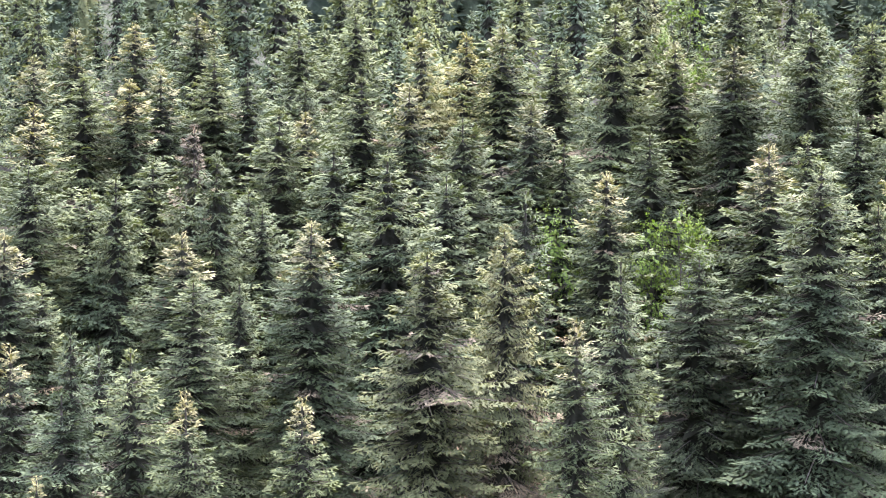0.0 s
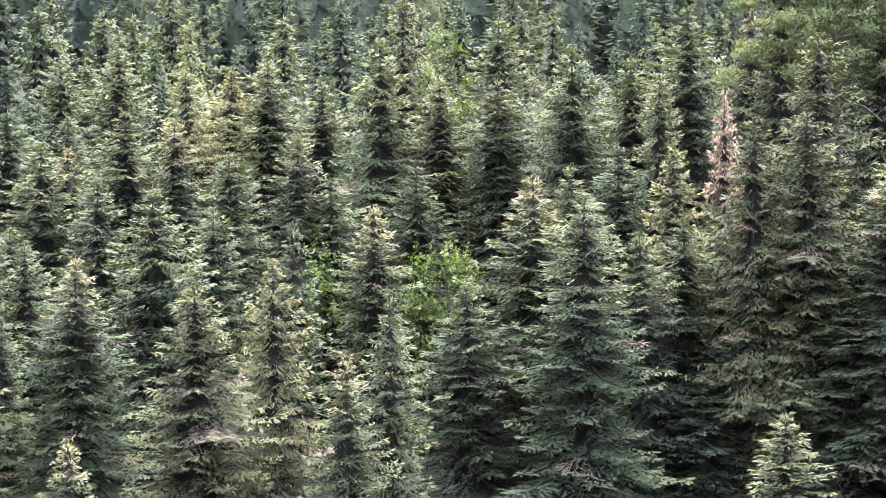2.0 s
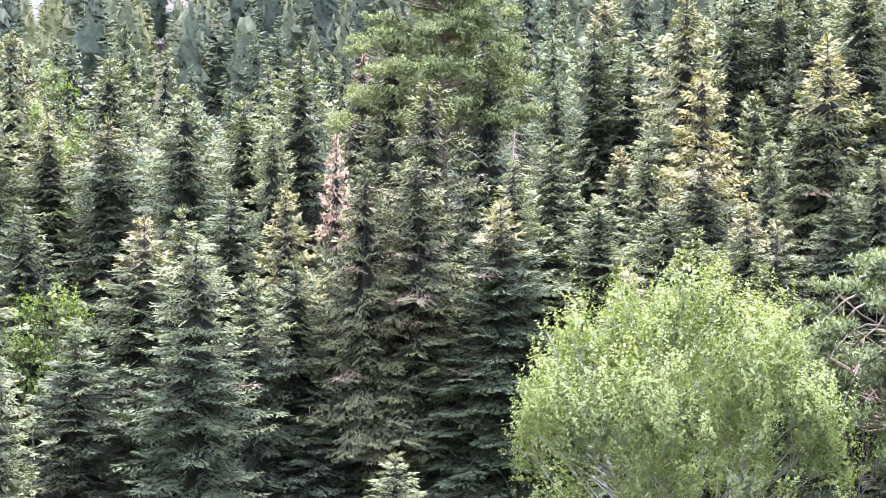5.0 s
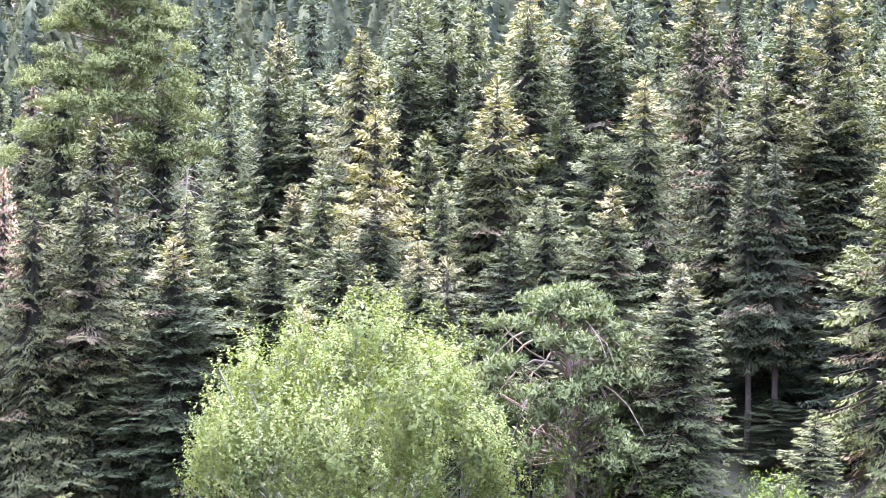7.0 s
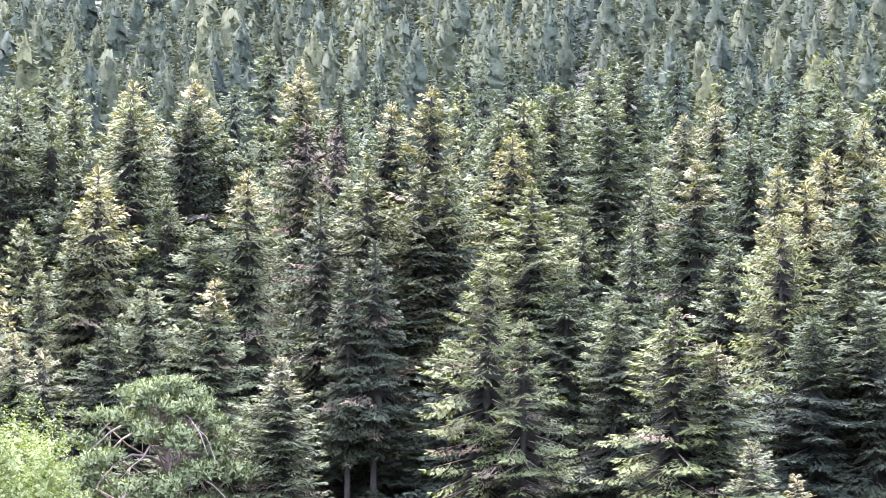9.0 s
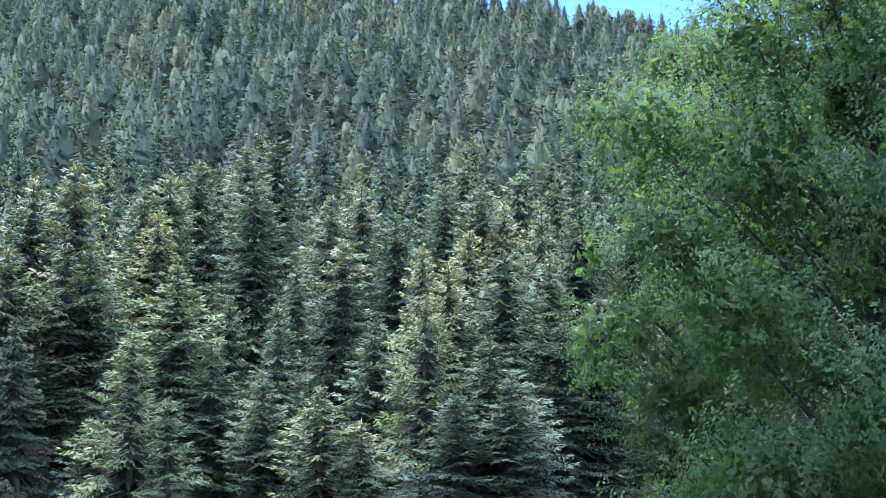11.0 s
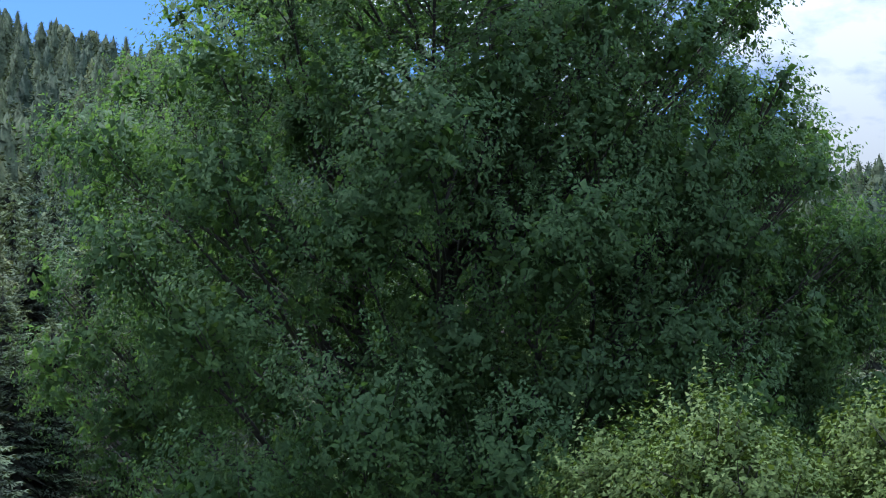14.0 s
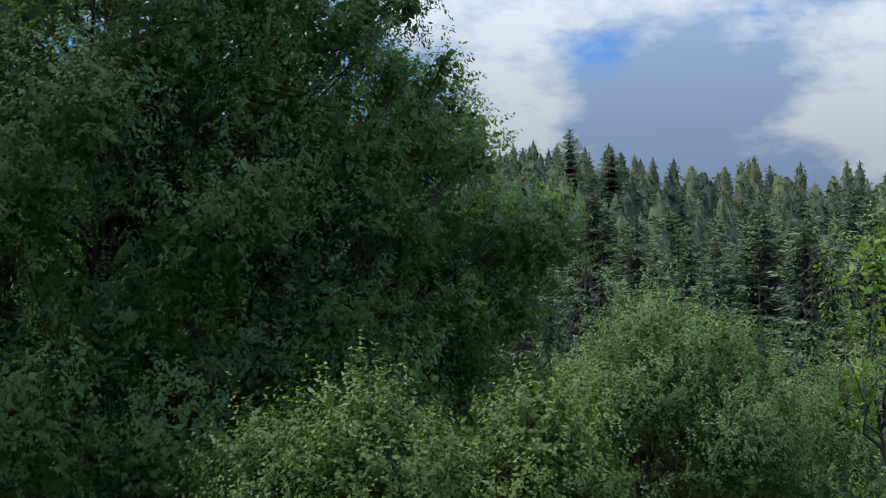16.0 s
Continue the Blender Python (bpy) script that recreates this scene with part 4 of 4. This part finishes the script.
# ---- pines ----
def pine(label, turn, far, top, width, seed, cap=0.42, bare=14, hang=1.0, lean=0.0, n=80, tiers=0):
    """A pine with a rounded head of needle tufts over a bare trunk with twisted dead limbs."""
    rng = np.random.default_rng(seed)
    x, y = at(turn, far)
    h = EYE + top - terrain(x, y)
    trunk, limbs, crown, deads = Soup(), Soup(), Soup(), []
    s = np.linspace(0, 1, 10)
    pts = np.column_stack([lean * np.sin(s * 3.0), 0.25 * np.sin(s * 5), -0.6 + (h * 0.93 + 0.6) * s])
    tube(trunk, pts, 0.30 * (1 - 0.8 * s) + 0.02, 8)
    for _ in range(bare):
        z = h * rng.uniform(0.42, 0.86)
        dead = Soup()
        deads.append(dead)
        a, ln = rng.uniform(0, 2 * np.pi), width * rng.uniform(0.22, 0.5)
        c = np.array([np.interp(z, pts[:, 2], pts[:, 0]), np.interp(z, pts[:, 2], pts[:, 1]), z])
        q = np.linspace(0, 1, 6)
        out = np.array([math.cos(a), math.sin(a), 0])
        p = c + out * (q * ln)[:, None] + rng.normal(0, 0.12, (6, 3)) * q[:, None]
        p[:, 2] += 0.35 * ln * np.sin(q * 2.2) - hang * ln * 0.75 * q ** 2
        tube(dead, p, np.linspace(0.075, 0.018, 6), 5)
        for _ in range(2):
            e = p[rng.integers(2, 5)]
            g = e + rng.normal(0, 0.5, 3) + np.array([0, 0, -0.5 * hang])
            tube(dead, np.array([e, (e + g) / 2 + rng.normal(0, 0.08, 3), g]), (0.025, 0.018, 0.006), 3)
    for i in range(n):
        a, q = rng.uniform(0, 2 * np.pi), math.sqrt(rng.random()) * 0.95 if i % 2 == 0 else rng.uniform(0.6, 0.98)
        zz = h * (1 - cap) + (h * cap - 0.35) * math.sqrt(max(0, 1 - q * q)) * (rng.uniform(0.15, 0.95) if i % 2 else rng.uniform(0.88, 1))
        if tiers:  # flat pads of foliage along level limbs
            level = (i % tiers) / (tiers - 1)
            q = math.sqrt(rng.uniform(0.02, 1.0)) * (1.0 - 0.62 * level ** 1.5)
            zz = h * (1 - cap) + h * (cap - 0.03) * level + rng.normal(0, 0.75) + 0.5 * q
        c = np.array([math.cos(a) * q * width / 2 + pts[-1, 0], math.sin(a) * q * width / 2, zz])
        low = min(pts[-1, 2], max(h * 0.4, zz - (0.3 + 0.12 * q * width if tiers else 1.2 + q * width * 0.2)))
        root = np.array([np.interp(low, pts[:, 2], pts[:, 0]), np.interp(low, pts[:, 2], pts[:, 1]), low])
        mid = (root + c) / 2 + rng.normal(0, 0.2, 3) + np.array([0, 0, -0.2])
        tube(limbs, np.array([root, mid, c]), (0.06, 0.04, 0.015), 4)
        m = 70
        hub = c + unit(rng.normal(0, 1, (m, 3))) * rng.uniform(0.1, 0.8, (m, 1)) * np.array([1.1, 1.1, 0.5 if tiers else 0.6]) * (width / 8) ** 0.6
        k = 9
        hubs = np.repeat(hub, k, 0)
        way = unit(rng.normal(0, 1, (m * k, 3)) + np.array([0, 0, 0.75]))
        side = unit(np.cross(way, rng.normal(0, 1, (m * k, 3))))
        blades(crown, hubs, way, side, rng.uniform(0.20, 0.34, m * k), 0.075, unit(hubs - c + np.array([0, 0, 0.6])), 0.6)
    tree = new("pine")
    tree.matrix_world = pose(x, y, terrain(x, y), 0, 0, -turn)
    child("trunk", trunk.mesh("pine_trunk", BARK["pine"], True), tree, "pinkish grey pine bark")
    child("twigwood", limbs.mesh("pine_twigs", BARK["pine"], True), tree, kind="stuff")
    for dead in deads:
        child("dead_limb", dead.mesh("pine_dead_limb", BARK["snag"], True), tree, "bleached bare twisted limb")
    child("crown", crown.mesh("pine_crown", NEEDLE["pine"]), tree, kind="stuff")
    return tagged(tree, label, "tree")


pine("round-headed pine with bleached twisted dead limbs", 32.4, 82, -0.1, 8.2, 51, 0.62, 30, 1.15, 0.9)
pine("tall spreading pine with reddish trunk behind firs", 18.9, 115, 18.6, 12.6, 52, 0.36, 9, 0.3, 0.3, 210, 5)


# ---- bare snag and bare trunks in the dark gap ----
def snag(turn, far, top, length):
    rng = np.random.default_rng(61)
    x, y = at(turn, far)
    h = EYE + top - terrain(x, y)
    trunk, twigs = Soup(), Soup()
    s = np.linspace(0, 1, 8)
    pts = np.column_stack([0.12 * np.sin(s * 4), 0 * s, -0.5 + (h + 0.5) * s])
    pts[-1, 0] += 0.25
    tube(trunk, pts, 0.16 * (1 - 0.8 * s) + 0.012, 6)
    for i in range(26):
        z = h - length * rng.uniform(0.02, 1) ** 1.2
        a, ln = rng.uniform(0, 6.28), rng.uniform(0.3, 0.9)
        q = np.linspace(0, 1, 4)
        p = np.array([np.interp(z, pts[:, 2], pts[:, 0]), 0, z]) + np.array([math.cos(a), math.sin(a), 0]) * (q * ln)[:, None]
        p[:, 2] += 0.1 * q - 0.5 * ln * q ** 2
        tube(twigs, p, np.linspace(0.03, 0.008, 4), 3)
    tree = new("dead_tree")
    tree.matrix_world = pose(x, y, terrain(x, y))
    child("trunk", trunk.mesh("snag_trunk", BARK["snag"], True), tree)
    child("twigwood", twigs.mesh("snag_twigs", BARK["snag"], True), tree, kind="stuff")
    tagged(tree, "bleached bare dead treetop rising above firs", "tree")


snag(21.1, 103, 5.6, 4.0)


for turn, far, height, width in ((37.4, 112, 19, 5.0), (38.3, 106, 17, 4.5), (39.1, 106, 18, 4.8)):
    x, y = at(turn, far)
    plant_fir("fir_bare", x, y, height, width, "middle", "bare-stemmed firs in the gap")


# ---- smaller firs between the others, in the depth of the wood: joined, by needle colour ----
fill = random.Random(19)
depth = {}
for _ in range(4000):
    turn, far = fill.uniform(-17, 93), math.sqrt(fill.uniform(92 ** 2, 142 ** 2))
    x, y = at(turn, far)
    near = sorted((math.hypot(px - x, py - y), ph) for px, py, ph in planted)[:2]
    if near[0][0] < (5.6 if far < 140 else 5.4) or (36.5 < turn < 40.5 and far < 108):
        continue
    if far < 132 and turn < 62:
        continue
    height, kind = fill.uniform(12, 19), fill.choice(("fir", "fir", "fir_dark", "fir_dark", "fir_pale"))
    planted.append((x, y, height))
    parts, h, w = fir_parts(kind, "back", fill.randrange(2))
    k, a = height * fill.uniform(0.26, 0.33) / w, fill.uniform(0, 6.28)
    turned = np.array([[k * math.cos(a), k * math.sin(a), 0], [-k * math.sin(a), k * math.cos(a), 0], [0, 0, height / h]], dtype=np.float32)
    for name, me, _ in parts:
        if name == "treetop":
            continue
        v = np.empty(len(me.vertices) * 3, dtype=np.float32)
        me.vertices.foreach_get("co", v)
        f = np.empty(len(me.loops), dtype=np.int32)
        me.loops.foreach_get("vertex_index", f)
        mat = me.materials[0]
        q = old = None
        if name != "trunk":
            if "tint" in me.attributes:
                old = np.empty(len(me.vertices), dtype=np.float32)
                me.attributes["tint"].data.foreach_get("value", old)
            q = np.empty(len(me.loops) * 3, dtype=np.float32)
            me.corner_normals.foreach_get("vector", q)
            corner = q.reshape(-1, 3)
            q = np.empty((len(me.vertices), 3), dtype=np.float32)
            q[f] = corner
            q = q @ np.array([[math.cos(a), math.sin(a), 0], [-math.sin(a), math.cos(a), 0], [0, 0, 1]], dtype=np.float32)
        depth.setdefault(mat.name, (mat, Soup()))[1].add(v.reshape(-1, 3) @ turned + np.array([x, y, terrain(x, y)], dtype=np.float32), f.reshape(-1, 3), q, old)
inner = new("inner_wood")
for key, (mat, s) in depth.items():
    child("trunks" if "bark" in key else "needles", s.mesh("inner_wood_" + key, mat), inner, kind="stuff")
tagged(inner, "crowded smaller firs filling the slope between larger ones", "forest", kind="stuff")


# ---- far woods: one sheet of small conifers up to the crest ----
def far_tree(seed, height, width, rings, tiers, count, fan, size, round_head):
    """A smaller conifer of the hillside: a lumpy body of boughs with tufts standing out of it up to a pointed leader."""
    rng = np.random.default_rng(seed)
    s = Soup()
    up = np.array([0, 0, 1.0])
    lean, bulge, sides = rng.uniform(0, 6.28), rng.uniform(0.05, 0.2), 9

    def outline(u):
        if round_head:
            return width / 2 * (0.15 + 0.85 * math.sqrt(max(0.01, 1 - u ** 1.7)))
        return width / 2 * 1.2 * (1 - math.exp(-0.50 * height * (1.0 - u) / (width / 2)))

    a = np.arange(sides) * 2 * np.pi / sides
    body, face = [], []
    for i in range(rings):
        u = i / (rings - 1)
        b = a + rng.normal(0, 0.2, sides) + 0.35 * (i % 2)
        r = outline(u) * rng.uniform(0.36, 0.84, sides) * (1 + bulge * np.cos(b - lean)) * (0.3 if i == 0 else 1)
        z = height * (0.05 + 0.93 * u) + rng.normal(0, 0.28 * height / rings, sides)
        body.append(np.column_stack([np.cos(b) * r, np.sin(b) * r, z]))
        face.append(unit(np.column_stack([np.cos(b), np.sin(b), np.full(sides, 0.5 + 0.5 * u)]) + rng.normal(0, 0.28, (sides, 3))))
    k = np.arange(sides)
    n = (k + 1) % sides
    bands = [np.concatenate([np.column_stack([k, n, k + sides]), np.column_stack([n, n + sides, k + sides])]) + sides * g for g in range(rings - 1)]
    s.add(np.vstack(body), np.concatenate(bands), np.vstack(face))
    for i in range(tiers):
        u = (i + rng.uniform(-0.4, 0.4)) / tiers
        r = max(0.25, outline(max(0.0, u)))
        m = count
        a = np.repeat(rng.uniform(0, 6.28) + np.arange(m) * 2 * np.pi / m + rng.normal(0, 0.25, m), fan)
        n = len(a)
        ln = np.repeat(r * (1 + bulge * np.cos(a[::fan] - lean)) * rng.triangular(0.7, 1.0, 1.2, m), fan)
        b = a + rng.normal(0, 0.30, n)
        out = np.column_stack([np.cos(b), np.sin(b), np.zeros(n)])
        t = rng.uniform(0.5, 0.85, n)
        base = out * (ln * t)[:, None] + up * (height * (0.06 + 0.92 * u) + rng.normal(0, 0.3, n) - 0.25 * ln * t)[:, None]
        way = unit(out + np.cross(up, out) * rng.normal(0, 0.5, (n, 1)) + up * rng.normal(-0.45 + 0.5 * u, 0.3, (n, 1)))
        side = unit(np.cross(way, out * 0.6 + up * 0.7) + rng.normal(0, 0.3, (n, 3)))
        long = size * (0.45 + 0.25 * ln) * rng.uniform(0.7, 1.3, n)
        kites(s, base, way, side, long, long * rng.uniform(0.36, 0.52, n), 0.3, 0.5, unit(out * 0.7 + up * 0.6), 0.88)
    way = unit(np.array([[0.05, 0, 1], [-0.3, 0.25, 1], [0.25, -0.3, 1.0]]))
    kites(s, np.array([[0, 0, height * 0.98 - 0.6]] * 3), way, unit(np.cross(way, np.array([1.0, 0.2, 0]))), np.array([1.0, 0.7, 0.6]), 0.26, 0.2, 0.4, np.array([[0, 0, 1.0]] * 3))
    return ([np.concatenate(k) for k in (s.v, s.f, s.q)],)


def slope_tree(seed, shape):
    """A conifer of the middle slope from the fir kit, without its trunk."""
    parts, _, _ = fir_meshes(seed, 13.5, 5.4, 0.72, 6, 0.5, 0.34, 0.46, 0.16, "far", droop=22.0, shape=shape, bare=0.25, hang=0.25, stems=False)
    got = {}
    for name, me, _ in parts:
        v, f = np.empty(len(me.vertices) * 3, dtype=np.float32), np.empty(len(me.loops), dtype=np.int32)
        q, c = np.empty((len(me.vertices), 3), dtype=np.float32), np.empty(len(me.loops) * 3, dtype=np.float32)
        me.vertices.foreach_get("co", v)
        me.loops.foreach_get("vertex_index", f)
        me.corner_normals.foreach_get("vector", c)
        q[f] = c.reshape(-1, 3)
        got[name] = (v.reshape(-1, 3), f.reshape(-1, 3), q)
        bpy.data.meshes.remove(me)
    return got["crown"], got["inner_crown"]


protos = {
    "closer": [slope_tree(80 + i, 0.5) for i in range(7)] + [slope_tree(90 + i, 0.9) for i in range(3)],
    "farther": [far_tree(100 + i, 13.5, 5.6, 14, 16, 7, 3, 0.85, False) for i in range(7)] + [far_tree(110 + i, 12.5, 6.0, 12, 13, 8, 3, 0.85, True) for i in range(3)],
}
woods = np.random.default_rng(23)
stands = {"slope_wood": (Soup(), Soup()), "far_wood": (Soup(),)}
grid = {}
for px, py, _ in planted:
    grid.setdefault((int(px // 8), int(py // 8)), []).append((px, py))
far, single = 139.0, 0
while far < 720:
    gap = 7.0 + 2.6 * max(0, far - 170) / 300 if far < 470 else 9.6
    turn = -18.0
    while turn < 95:
        crest = 730 - 280 * ease(56, 80, turn)
        reach = crest if turn > 34 else 300 + 110 * ease(10, 34, turn)
        d, a = far + woods.uniform(-0.42, 0.42) * gap, turn + math.degrees(gap / far) * woods.uniform(-0.42, 0.42)
        turn += math.degrees(gap / far)
        x, y = at(a, d)
        close = [p for i in (-1, 0, 1) for j in (-1, 0, 1) for p in grid.get((int(x // 8) + i, int(y // 8) + j), ())]
        if far > reach or any(math.hypot(px - x, py - y) < 4.2 for px, py in close):
            continue
        k = woods.uniform(0.62, 1.28)
        kinds = protos["closer" if d < 215 else "farther"]
        tree_mesh = kinds[woods.integers(0, 7) if woods.random() < 0.85 else woods.integers(7, 10)]
        wide, r = k * woods.uniform(0.85, 1.2), woods.uniform(0, 6.28)
        c, sn = math.cos(r), math.sin(r)
        spin = np.array([[c * wide, sn * wide, 0], [-sn * wide, c * wide, 0], [0, 0, k]], dtype=np.float32)
        plain = np.array([[c, sn, 0], [-sn, c, 0], [0, 0, 1]], dtype=np.float32)
        spot = np.array([x, y, terrain(x, y)], dtype=np.float32)
        tint = woods.beta(2, 2)
        if a > 75 and d < 215 and single < 66:
            # shade-darkened needles keep this valley side dim
            single += 1
            plant_fir("fir_dark", x, y, 15.5 * k, 5.0 * wide, "back", "firs of the valley side")
            continue
        for to, (pv, pf, pq) in zip(stands["slope_wood" if d < 215 else "far_wood"], tree_mesh):
            to.add(pv @ spin + spot, pf, pq @ plain, tint)
    far += gap
for name, label in (("slope_wood", "dense green conifers covering the middle slope"), ("far_wood", "dense blue-green conifers covering the far hillside up to the crest")):
    wood = new(name)
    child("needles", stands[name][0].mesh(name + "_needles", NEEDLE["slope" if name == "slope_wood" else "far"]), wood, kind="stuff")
    # cores of the slope trees, with the same shade put in as colour
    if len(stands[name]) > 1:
        child("inner_twigs", stands[name][1].mesh(name + "_inside", NEEDLE["inner"]), wood, "inner twigs, their dark colour standing in for shade", kind="stuff")
    tagged(wood, label, "forest", kind="stuff")
